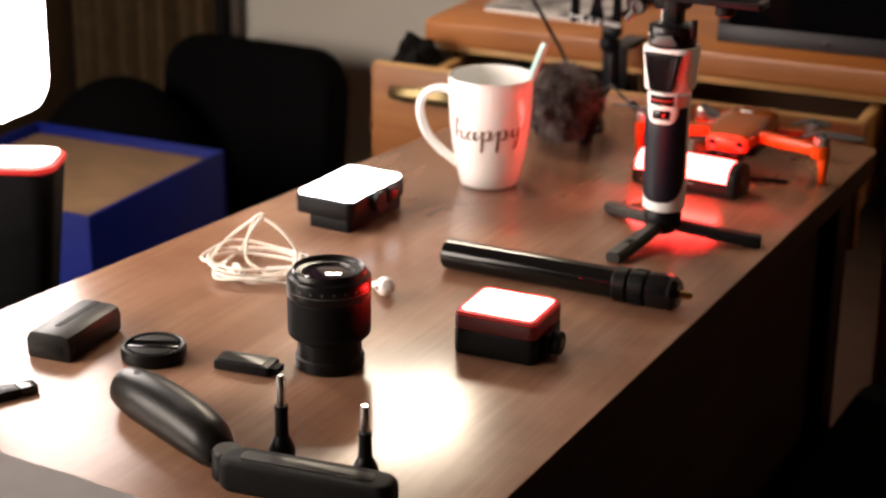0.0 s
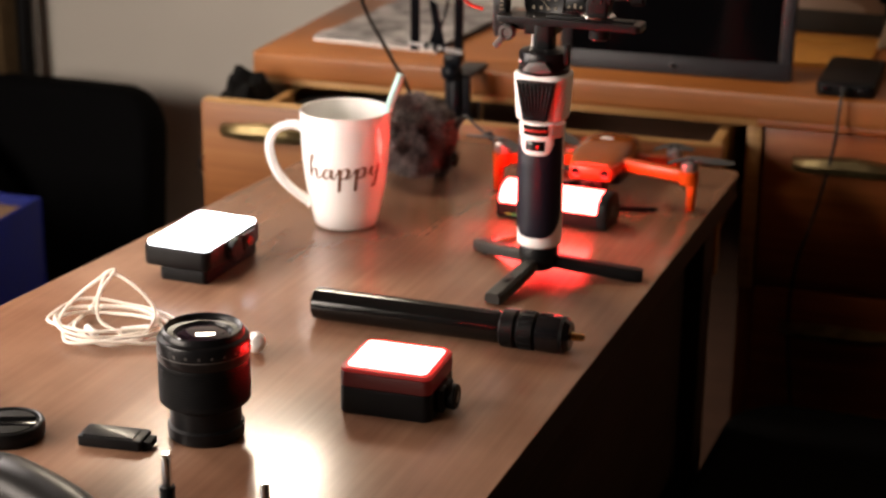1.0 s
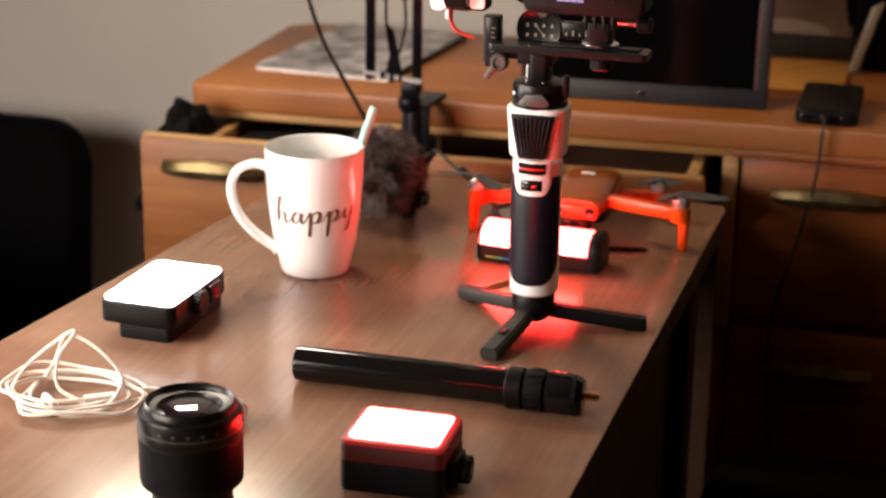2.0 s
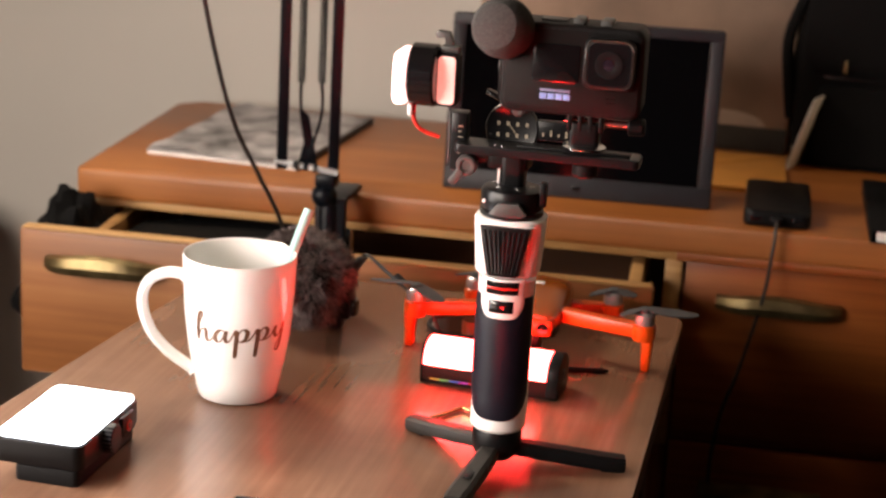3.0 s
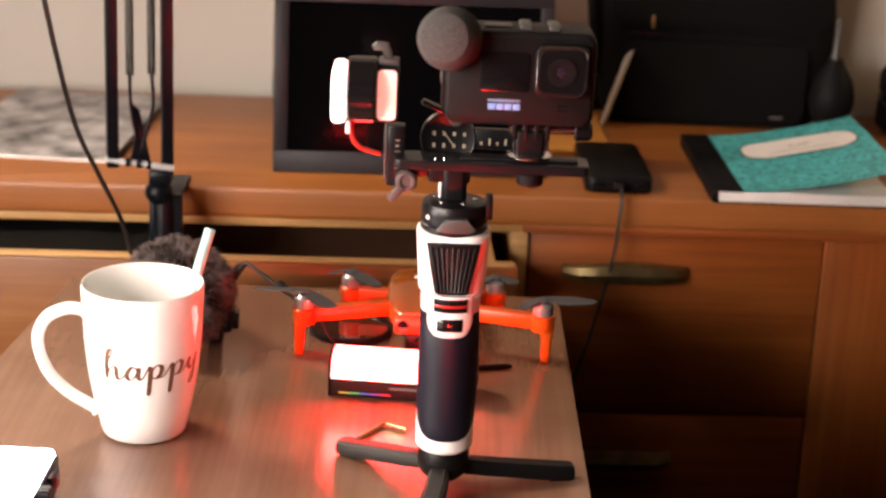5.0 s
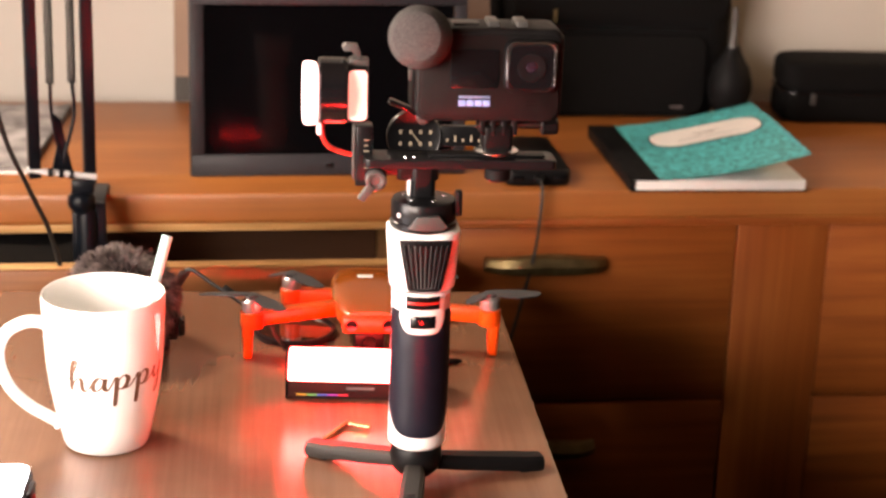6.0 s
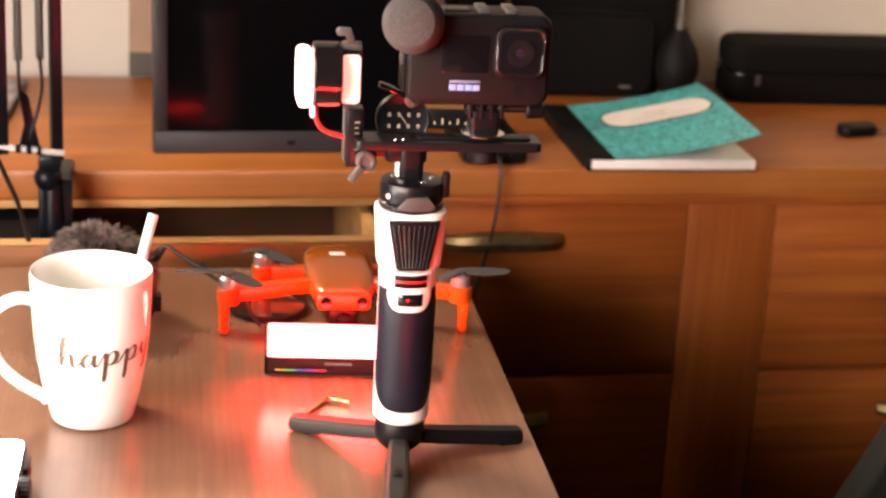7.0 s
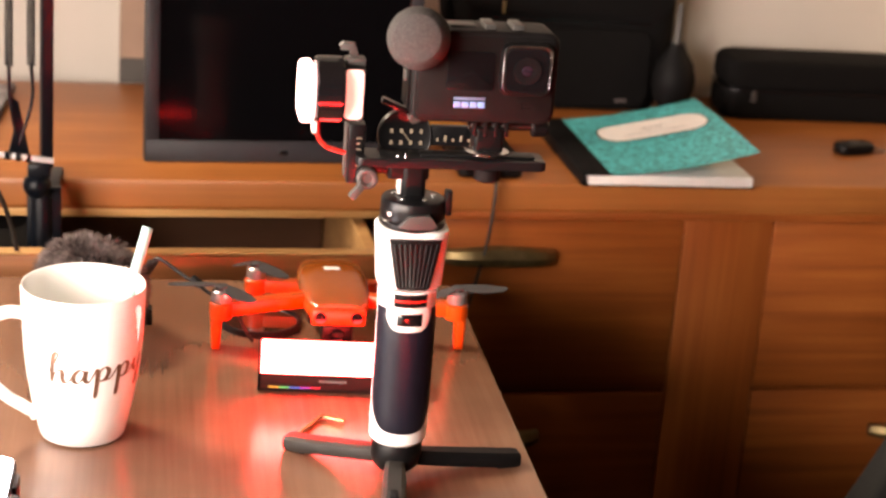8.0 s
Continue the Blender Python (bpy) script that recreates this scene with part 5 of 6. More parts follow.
# ---- on the desk ----
def make_arm_lamp():
    a = thing("clamp_arm_lamp", pose(0, 0, 0), "black parallel-arm desk lamp stand clamped to the desk edge", "desk lamp")
    pivot = [(-0.191, -0.036, 0.071), (-0.145, -0.021, 0.062)]
    for i, (x, y, z) in enumerate(pivot):
        part("arm_bar", boxed(-0.0052, 0.0052, -0.0045, 0.0045, -0.004, 0.75, 0.0012, m=pose(x, y, z, 0, 0, 18)), M_LAMP, a, "square black steel bar")
        part("bolt", lathe(bmesh.new(), [(0, -0.0075), (0.0042, -0.0075), (0.0046, -0.0062), (0.0046, -0.0045), (0, -0.0045)], 12, pose(x, y, z + 0.002, 90, 0, 18)), M_PIN, a)
    (x0, y0, z0), (x1, y1, z1) = pivot
    part("cross_pin", rod(bmesh.new(), (x0 - 0.006, y0 - 0.004, z0 + 0.004), (x1 + 0.006, y1 - 0.004, z1 + 0.003), 0.0028, 12), M_PIN, a, "bright steel cross pin")
    for k in (0.3, 0.5, 0.68):
        p = Vector(pivot[0]).lerp(Vector(pivot[1]), k) + Vector((0, -0.004, 0.0035))
        part("spacer", rod(bmesh.new(), p - Vector((0.0022, 0, 0)), p + Vector((0.0022, 0, 0)), 0.0038, 12), M_LAMP, a)
    for x, y in ((-0.176, -0.031), (-0.158, -0.025)):
        spring = bmesh.new()
        tube(spring, [(x + 0.0032 * math.cos(2 * math.pi * i / 8), y + 0.0032 * math.sin(2 * math.pi * i / 8), 0.15 + 0.0003 * i) for i in range(1500)], 0.0009, 4, smooth=False)
        part("spring", spring, M_LAMP, a, "long tension spring")
        part("spring_hook", tube(bmesh.new(), [(x, y, 0.152), (x + 0.001, y, 0.12), (-0.168, -0.028, 0.078)], 0.0016, 8), M_LAMP, a)
    part("gusset", prism(bmesh.new(), [(-0.012, 0), (0.008, 0), (0.004, 0.02), (-0.002, 0.05), (-0.009, 0.056), (-0.006, 0.025)], 0, 0.003, 0.0005, m=pose(-0.167, -0.025, 0.068, 90, 0, 18)), M_LAMP, a)
    part("joint_ball", lathe(bmesh.new(), [(0, -0.0125), (0.007, -0.0105), (0.0115, -0.005), (0.0125, 0), (0.0115, 0.005), (0.007, 0.0105), (0, 0.0125)], 28, pose(-0.153, -0.02, 0.041)), M_LAMP, a)
    part("post", lathe(bmesh.new(), [(0, -0.075), (0.0085, -0.075), (0.0092, -0.072), (0.0092, 0.03), (0.007, 0.036), (0, 0.036)], 24, pose(-0.149, -0.018, 0)), M_LAMP, a)
    part("swivel", boxed(-0.161, -0.141, -0.028, -0.01, 0.05, 0.062, 0.002), M_LAMP, a)
    part("clamp_jaw", boxed(-0.16, -0.134, -0.02, 0.05, DESK_Z, DESK_Z + 0.005, 0.0015), M_LAMP, a, "flat clamp jaw on the desktop")
    part("clamp_back", boxed(-0.162, -0.132, -0.02, -0.012, -0.05, DESK_Z + 0.006, 0.0015), M_LAMP, a)
    part("clamp_screw", rod(bmesh.new(), (-0.147, 0.062, -0.05), (-0.147, 0.062, 0.003), 0.004, 12), M_CHROME, a)
    part("clamp_foot", boxed(-0.162, -0.132, -0.02, 0.07, -0.052, -0.046, 0.0015), M_LAMP, a)


def make_hanging_cable():
    c = thing("hanging_cable", pose(0, 0, 0), "thin black cable hanging down into the open drawer", "cable")
    pts = [(-0.25, -0.235, 0.6), (-0.235, -0.23, 0.42), (-0.214, -0.215, 0.28), (-0.204, -0.195, 0.2), (-0.196, -0.165, 0.135), (-0.183, -0.135, 0.085), (-0.17, -0.105, 0.035), (-0.162, -0.09, -0.02), (-0.16, -0.08, -0.08), (-0.15, -0.06, -0.113)]
    part("cord", tube(bmesh.new(), pts, 0.0021, 8), M_CABLE, c)


def make_monitor():
    m = thing("flat_monitor", pose(0.0715, 0.098, DESK_Z, 0, 0, 4.0), "flat black screen in a dark grey frame leaning on the desk", "monitor")
    w, h = 0.266, 0.175
    lean = pose(0, 0, 0, -6, 0, 0)
    part("casing", boxed(-w / 2, w / 2, 0.0, 0.016, 0.0, h, 0.003, m=lean), M_BEZEL, m, "dark grey plastic casing")
    part("bottom_bezel", boxed(-w / 2 + 0.001, w / 2 - 0.001, -0.0022, 0.0002, 0.001, 0.0215, 0.0006, m=lean), M_BEZEL, m)
    for x0, x1 in ((-w / 2 + 0.001, -w / 2 + 0.0135), (w / 2 - 0.0135, w / 2 - 0.001)):
        part("side_bezel", boxed(x0, x1, -0.0022, 0.0002, 0.0215, h - 0.011, 0.0006, m=lean), M_BEZEL, m)
    part("top_bezel", boxed(-w / 2 + 0.001, w / 2 - 0.001, -0.0022, 0.0002, h - 0.011, h - 0.001, 0.0006, m=lean), M_BEZEL, m)
    part("screen", boxed(-w / 2 + 0.0135, w / 2 - 0.0135, -0.0008, 0.0003, 0.0215, h - 0.011, m=lean), M_SCREEN, m, "switched-off glossy screen")
    # steel strip added in place of the reflection along the bezel
    part("inner_edge", boxed(w / 2 - 0.0145, w / 2 - 0.0133, -0.0023, -0.0008, 0.022, h - 0.0115, m=lean), M_CHROME, m, "bright strip for the reflection along the screen's bevel")
    part("badge", boxed(-0.004, 0.004, -0.0026, -0.0021, 0.008, 0.0125, 0.0002, m=lean), M_BLACK_GLOSS, m)
    part("rear_stand", boxed(-0.05, 0.05, 0.03, 0.036, 0.0, 0.12, 0.002, m=pose(0, 0.03, 0, 22, 0, 0)), M_BLACK, m)


def make_canvas():
    c = thing("canvas_picture", pose(0.078, 0.405, DESK_Z, -3, 0, 0), "unframed brown abstract canvas leaning on the wall", "picture")
    part("canvas", boxed(-0.169, 0.19, -0.009, 0.009, 0.0, 0.32, 0.002), M_CANVAS, c, "smoky brown painted canvas")
    part("dark_band", boxed(-0.1685, 0.1895, -0.0104, -0.0088, 0.0, 0.028, 0.0004), M_CANVAS_DARK, c, "dark painted lower band")
    bm = prism(bmesh.new(), [(0.05 * math.cos(radians(a)), 0.017 * math.sin(radians(a))) for a in range(0, 181, 12)], 0, 0.0008, m=pose(0.115, -0.0092, 0.0285, 90, 0, 0))
    part("pale_shape", bm, M_CANVAS_PALE, c, "pale rounded painted shape")


def make_envelope():
    e = thing("kraft_envelope", pose(0.2, 0.278, DESK_Z, 0, 0, 2), "orange-brown kraft envelope lying on the desk", "envelope")
    part("pouch", prism(bmesh.new(), outline(0.145, 0.16, 0.002), 0, 0.005, 0.001), M_KRAFT, e)
    part("flap", prism(bmesh.new(), [(-0.07, 0.078), (0.07, 0.078), (0.0, 0.02)][::-1], 0.005, 0.0058), M_KRAFT, e)


def make_card():
    c = thing("paper_card", pose(0.281, 0.352, DESK_Z + 0.0005, 17, 0, 74), "narrow white folded card leaning against the bag", "card")
    part("leaf", boxed(-0.035, 0.035, -0.0008, 0.0004, 0, 0.086, 0.0002), M_CARD, c)
    part("leaf", boxed(-0.035, 0.035, 0.0012, 0.0024, 0, 0.084, 0.0002), M_CARD, c)


def make_bag():
    b = thing("camera_bag", pose(0.396, 0.382, DESK_Z), "soft black camera bag with flap and strap", "bag")
    bm = bmesh.new()
    rings = []
    for k in range(15):
        z = 0.22 * k / 14
        u = k / 14
        w = 0.118 + 0.012 * math.sin(math.pi * min(1, u * 1.15)) - 0.02 * max(0, u - 0.8) * 5
        d = 0.036 * (0.88 + 0.16 * math.sin(math.pi * u)) * (1 - 0.45 * max(0, u - 0.82) * 5)
        if k == 0:
            w, d = w * 0.96, d * 0.9
        ring = []
        for x, y in outline(2 * w, 2 * d, d * 0.8, 6):
            p = Vector((x, y, z))
            y += 0.0025 * noise.noise(p * 28) + 0.0018 * noise.noise(p * 70)
            ring.append(bm.verts.new((x + 0.002 * noise.noise(p * 30 + Vector((5, 0, 0))), y, z)))
        rings.append(ring)
    n = len(rings[0])
    for p, q in zip(rings, rings[1:]):
        for k in range(n):
            bm.faces.new((p[k], p[(k + 1) % n], q[(k + 1) % n], q[k]))
    bm.faces.new(rings[0][::-1])
    bm.faces.new(rings[-1])
    body = part("body", bm, M_BAG, b, "black woven nylon body")
    part("front_pocket", prism(bmesh.new(), outline(0.2, 0.088, 0.014), 0, 0.008, 0.003, m=pose(0.0, -0.034, 0.05, 90, 0, 0), seg=3), M_BAG, b)
    part("zip", boxed(-0.095, 0.095, -0.0445, -0.0415, 0.1015, 0.1035, 0.0006), M_BLACK_GLOSS, b)
    part("flap", prism(bmesh.new(), outline(0.238, 0.105, 0.016), 0, 0.005, 0.002, m=pose(0, -0.0375, 0.163, 90, 0, 0)), M_BAG, b)
    part("zip_pull", boxed(-0.0745, -0.0715, -0.0462, -0.0447, 0.108, 0.122, 0.0004, m=pose(0, 0, 0, 0, 0, 0)), M_BRASS, b, "small brass zip pull")
    part("sewn_mark", boxed(0.062, 0.076, -0.0428, -0.0418, 0.013, 0.0155, 0.0003), M_BADGE_DIM, b)
    part("strap", tube(bmesh.new(), [(-0.12, -0.01, 0.19), (-0.136, -0.02, 0.14), (-0.132, -0.022, 0.09), (-0.126, -0.016, 0.05)], 0.0065, 10), M_BAG, b, "padded black strap")
    part("top_handle", tube(bmesh.new(), [(-0.05, 0, 0.216), (-0.03, 0, 0.245), (0.03, 0, 0.245), (0.05, 0, 0.216)], 0.006, 10), M_BAG, b)


def make_power_bank():
    p = thing("power_bank", pose(0.2685, 0.131, DESK_Z, 0, 0, 1.5), "black power bank with a cable plugged in", "power bank")
    part("case", prism(bmesh.new(), outline(0.064, 0.134, 0.009, 8), 0.0, 0.0165, 0.0045, seg=4), M_BLACK, p)
    for x in (-0.02, 0.0, 0.02):
        part("port", boxed(x - 0.0058, x + 0.0058, -0.0674, -0.0664, 0.006, 0.0108, 0.0008), M_BLACK_GLOSS, p, "charging port")
    part("plug", boxed(-0.0045, 0.0045, -0.077, -0.0665, 0.0055, 0.0112, 0.0012), M_BLACK, p)
    part("cord", tube(bmesh.new(), [(0, -0.076, 0.0083), (-0.0005, -0.088, 0.0065), (-0.001, -0.095, -0.006), (-0.004, -0.094, -0.05), (-0.011, -0.092, -0.09), (-0.022, -0.09, -0.14), (-0.035, -0.088, -0.19), (-0.04, -0.08, -0.26), (-0.03, -0.082, -0.36)], 0.0017, 8), M_CABLE, p, "thin black charging cable")


def make_notebook():
    n = thing("composition_notebook", pose(0.359, 0.049, DESK_Z, 0, 0, 1.5), "teal marbled composition notebook with its cover lifting", "notebook")
    w, d = 0.173, 0.208
    part("back_cover", boxed(0, w, 0, d, 0, 0.0012, 0.0003), M_BLACK_RUBBER, n)
    bm = boxed(0.004, w - 0.002, 0.0005, d - 0.002, 0.0012, 0.0112, 0.0008)
    part("page_block", bm, M_PAGES, n, "white page block")
    bm = bmesh.new()
    k, rows = 12, []
    for i in range(k + 1):
        u = i / k
        z = 0.0113 + 0.0265 * u ** 1.6
        rows.append([(0.024 + (w - 0.022) * u * 0.99, y, z + 0.0015 * u * math.sin(3 * y / d)) for y in (-0.001, d * 0.33, d * 0.66, d + 0.001)])
    for layer in (0, 0.0007):
        g = [[bm.verts.new((x, y, z + layer)) for x, y, z in r] for r in rows]
        for a, b in zip(g, g[1:]):
            for j in range(3):
                bm.faces.new((a[j], b[j], b[j + 1], a[j + 1]))
    cover = part("cover", bm, M_TEAL, n, "teal marbled front cover")
    part("spine", boxed(-0.0015, 0.026, -0.0015, d + 0.0015, 0.0112, 0.0126, 0.0005), M_BLACK_RUBBER, n, "black cloth spine")
    part("spine", boxed(-0.002, -0.0005, -0.0015, d + 0.0015, 0.0, 0.0126, 0.0005), M_BLACK_RUBBER, n)

    def on_cover(x, y, up):
        u = max(0, (x - 0.024) / (w - 0.022) / 0.99)
        return Vector((x, y, 0.0113 + 0.0265 * u ** 1.6 + 0.0015 * u * math.sin(3 * y / d) + 0.0007 + up))

    for grow, up, mt, nm in ((0.003, 0.0004, M_BLACK, "label_border"), (0.0, 0.0007, M_PAGES, "label_plate")):
        bm = bmesh.new()
        vs = [bm.verts.new(on_cover(0.105 + x, 0.135 + y, up)) for x, y in outline(0.112 + grow, 0.056 + grow, 0.022, 8)]
        c = bm.verts.new(on_cover(0.105, 0.135, up))
        for i in range(len(vs)):
            bm.faces.new((vs[i], vs[(i + 1) % len(vs)], c))
        part(nm, bm, mt, cover)
    bm = letters("COMPOSITION", 0.0135)
    for v in bm.verts:
        v.co = on_cover(0.105 + v.co.x, 0.134 + v.co.y, 0.001)
    part("lettering", bm, M_BADGE_DIM, cover)
    for i in range(2):
        bm = bmesh.new()
        vs = [bm.verts.new(on_cover(0.105 + x, 0.123 - 0.004 * i + y, 0.001)) for x, y in ((-0.035, 0), (0.035, 0), (0.035, 0.0008), (-0.035, 0.0008))]
        bm.faces.new(vs)
        part("ruled_line", bm, M_BADGE_DIM, cover)


def make_blower():
    b = thing("air_blower", pose(0.522, 0.335, DESK_Z), "black rubber bulb air blower standing upright", "air blower")
    part("foot", lathe(bmesh.new(), [(0, 0), (0.014, 0), (0.016, 0.002), (0.013, 0.008), (0, 0.008)], 28), M_BLACK_RUBBER, b)
    part("bulb", lathe(bmesh.new(), [(0, 0.006), (0.012, 0.008), (0.02, 0.018), (0.0245, 0.034), (0.0245, 0.045), (0.021, 0.06), (0.013, 0.073), (0.009, 0.08), (0.0085, 0.084), (0, 0.084)], 36), M_BLACK_RUBBER, b, "black rubber bulb")
    part("nozzle", lathe(bmesh.new(), [(0, 0.083), (0.0062, 0.083), (0.0045, 0.092), (0.0036, 0.118), (0.0028, 0.128), (0, 0.128)], 20), M_GREY, b, "grey tapered nozzle")


def make_case():
    c = thing("hard_case", pose(0.698, 0.365, DESK_Z), "long black padded storage case", "case")
    part("lower_shell", prism(bmesh.new(), outline(0.226, 0.075, 0.018, 8), 0, 0.033, 0.006, seg=3), M_BAG, c)
    part("upper_shell", prism(bmesh.new(), outline(0.226, 0.075, 0.018, 8), 0.0345, 0.068, 0.009, seg=3), M_BAG, c)
    part("zip", prism(bmesh.new(), outline(0.229, 0.078, 0.019, 8), 0.0325, 0.035, 0.0008), M_BLACK_GLOSS, c)
    part("zip_pull", boxed(-0.085, -0.08, -0.0425, -0.039, 0.022, 0.034, 0.0006), M_GREY, c)


def make_key_fob():
    f = thing("key_fob", pose(0.69, 0.2, DESK_Z, 0, 0, 15), "small black key fob with a ring", "key fob")
    part("body", prism(bmesh.new(), outline(0.046, 0.024, 0.01), 0, 0.012, 0.004, seg=3), M_BLACK, f)
    part("button", prism(bmesh.new(), outline(0.012, 0.01, 0.003), 0.012, 0.0128, 0.0003), M_GREY, f)
    ring = [(0.03 + 0.009 * math.cos(radians(a)), 0.009 * math.sin(radians(a)), 0.0012) for a in range(0, 361, 20)]
    part("ring", tube(bmesh.new(), ring, 0.0011, 6, smooth=False), M_CHROME, f)


def make_magazine():
    m = thing("magazine", pose(-0.29, 0.225, DESK_Z, 0, 0, -3), "open grey printed magazine lying on the desk", "magazine")
    part("page_block", boxed(-0.082, 0.082, -0.128, 0.128, 0, 0.004, 0.0006), M_PAGES, m, "white page edges")
    bm = bmesh.new()
    n = 12
    g = [[bm.verts.new((0.166 * (i / n - 0.5), 0.258 * (j / n - 0.5), 0.0046 + 0.009 * abs(noise.noise(Vector((i * 0.42, j * 0.36, 4)))) + 0.012 * max(0, i / n - 0.85) * (j / n))) for j in range(n + 1)] for i in range(n + 1)]
    for i in range(n):
        for j in range(n):
            bm.faces.new((g[i][j], g[i + 1][j], g[i + 1][j + 1], g[i][j + 1]))
    part("printed_page", bm, M_PRINT, m, "grey camouflage-like print")
    part("spine", boxed(0.0822, 0.0845, -0.128, 0.13, 0.0, 0.0075, 0.0008), M_BEZEL, m)


def make_cloth():
    c = thing("black_cloth", pose(-0.405, -0.035, -0.116), "crumpled black cloth in the open drawer", "cloth")
    bm = bmesh.new()
    bmesh.ops.create_icosphere(bm, subdivisions=4, radius=1.0)
    for v in bm.verts:
        p = v.co.copy()
        k = 1 + 0.22 * noise.noise(p * 2.1) + 0.12 * noise.noise(p * 5) + 0.05 * noise.noise(p * 11)
        v.co = Vector((p.x * 0.034 * k + 0.1 * max(0, -p.z - 0.2) * p.x, p.y * 0.045 * k, max(0, 0.07 + p.z * 0.07 * k)))
    part("folds", bm, M_BAG, c)
    # soft block added so the left of the drawer stays black inside
    g = thing("black_pouch", pose(-0.255, -0.005, -0.116, 0, 0, 3), "black shape added to fill the dark left of the open drawer", "pouch")
    bm = prism(bmesh.new(), outline(0.215, 0.15, 0.03, 8), 0.0, 0.098, 0.02, seg=4)
    for v in bm.verts:
        v.co.z *= 1 + 0.12 * noise.noise(v.co * 25)
    part("body", bm, M_BAG, g)
    part("zip", boxed(-0.09, 0.09, -0.079, -0.075, 0.05, 0.053, 0.0006), M_BLACK_GLOSS, g)


# ---- behind the table ----
def make_left_standin():
    # folded panel standing in for the darker left wall at this corner
    c = thing("curtain", pose(-1.14, 0.385, FLOOR), "brown folded panel added in place of the dark left wall", "curtain")
    bm = bmesh.new()
    n = 60
    rows = []
    for z in (0.02, 0.6, 1.2, 2.4):
        rows.append([bm.verts.new((0.145 * (2 * i / n - 1), 0.016 * math.sin(i * 0.75 + 0.2 * z) + 0.006 * math.sin(i * 0.31), z)) for i in range(n + 1)])
    for a, b in zip(rows, rows[1:]):
        for i in range(n):
            bm.faces.new((a[i], a[i + 1], b[i + 1], b[i]))
    ob = part("cloth", bm, M_LEFT_STANDIN, c)
    ob.modifiers.new("thickness", "SOLIDIFY").thickness = 0.004
    part("rod", rod(bmesh.new(), (-0.15, 0, 2.405), (0.15, 0, 2.405), 0.012), M_BLACK, c)
    part("tie_pole", rod(bmesh.new(), (0.158, 0.0, 0.0), (0.158, 0.0, 2.42), 0.012), M_BLACK, c, "dark pole at the added panel's edge")


def make_office_chair():
    c = thing("office_chair", pose(-0.84, 0.12, FLOOR), "black upholstered office chair in shade", "chair")
    back = bmesh.new()
    prism(back, outline(0.3, 0.5, 0.06, 8), -0.035, 0.035, 0.02, m=pose(0, 0.12, 0.395, 84, 0, 0), seg=4)
    part("backrest", back, M_CHAIR, c, "padded black backrest")
    part("seat", prism(bmesh.new(), outline(0.42, 0.4, 0.06, 8), 0.36, 0.43, 0.02, m=pose(0, -0.08, -0.2), seg=4), M_CHAIR, c)
    part("column", lathe(bmesh.new(), [(0, 0.06), (0.028, 0.06), (0.028, 0.16), (0, 0.16)], 20, pose(0, -0.08, 0)), M_BLACK, c)
    for i in range(5):
        leg = part("base_leg", boxed(0.0, 0.22, -0.018, 0.018, 0.05, 0.085, 0.006, m=pose(0, -0.08, 0, 0, 0, 72 * i)), M_BLACK, c)
        a = radians(72 * i)
        part("caster", lathe(bmesh.new(), [(0, -0.018), (0.024, -0.018), (0.027, -0.012), (0.027, 0.012), (0.024, 0.018), (0, 0.018)], 20, pose(0.2 * math.cos(a), -0.08 + 0.2 * math.sin(a), 0.027, 90, 0, 0)), M_BLACK_RUBBER, leg)
    part("back_bracket", boxed(-0.03, 0.03, 0.1, 0.13, 0.16, 0.4, 0.004), M_BLACK, c)


def make_armchair():
    c = thing("rounded_seat", pose(-0.99, 0.12, FLOOR), "low rounded black upholstered seat in shade", "seat")
    bm = bmesh.new()
    bmesh.ops.create_uvsphere(bm, u_segments=36, v_segments=20, radius=1, matrix=pose(0, 0, 0.3) @ Matrix.Diagonal((0.17, 0.17, 0.3, 1)))
    for v in bm.verts:
        v.co.z = max(v.co.z, 0.02)
    part("cushion", bm, M_CHAIR, c)
    part("plinth", lathe(bmesh.new(), [(0, 0), (0.1, 0), (0.11, 0.03), (0, 0.03)], 30), M_BLACK, c)


def make_blue_box():
    b = thing("blue_storage_box", pose(-0.805, -0.235, FLOOR, 0, 0, 3), "tall open blue storage box with a brown cardboard lining", "storage box")
    h, w, d = 0.59, 0.3, 0.3
    for x0, x1, y0, y1 in ((-w / 2, w / 2, -d / 2, -d / 2 + 0.006), (-w / 2, w / 2, d / 2 - 0.006, d / 2), (-w / 2, -w / 2 + 0.006, -d / 2 + 0.006, d / 2 - 0.006), (w / 2 - 0.006, w / 2, -d / 2 + 0.006, d / 2 - 0.006)):
        part("side", boxed(x0, x1, y0, y1, 0, h, 0.002), M_BLUE, b, "blue plastic side")
    part("bottom", boxed(-w / 2 + 0.006, w / 2 - 0.006, -d / 2 + 0.006, d / 2 - 0.006, 0, 0.006), M_BLUE, b)
    part("lining", boxed(-w / 2 + 0.012, w / 2 - 0.012, -d / 2 + 0.012, d / 2 - 0.012, 0.006, h - 0.01, 0.004), M_CARTON, b, "brown cardboard inside the box")


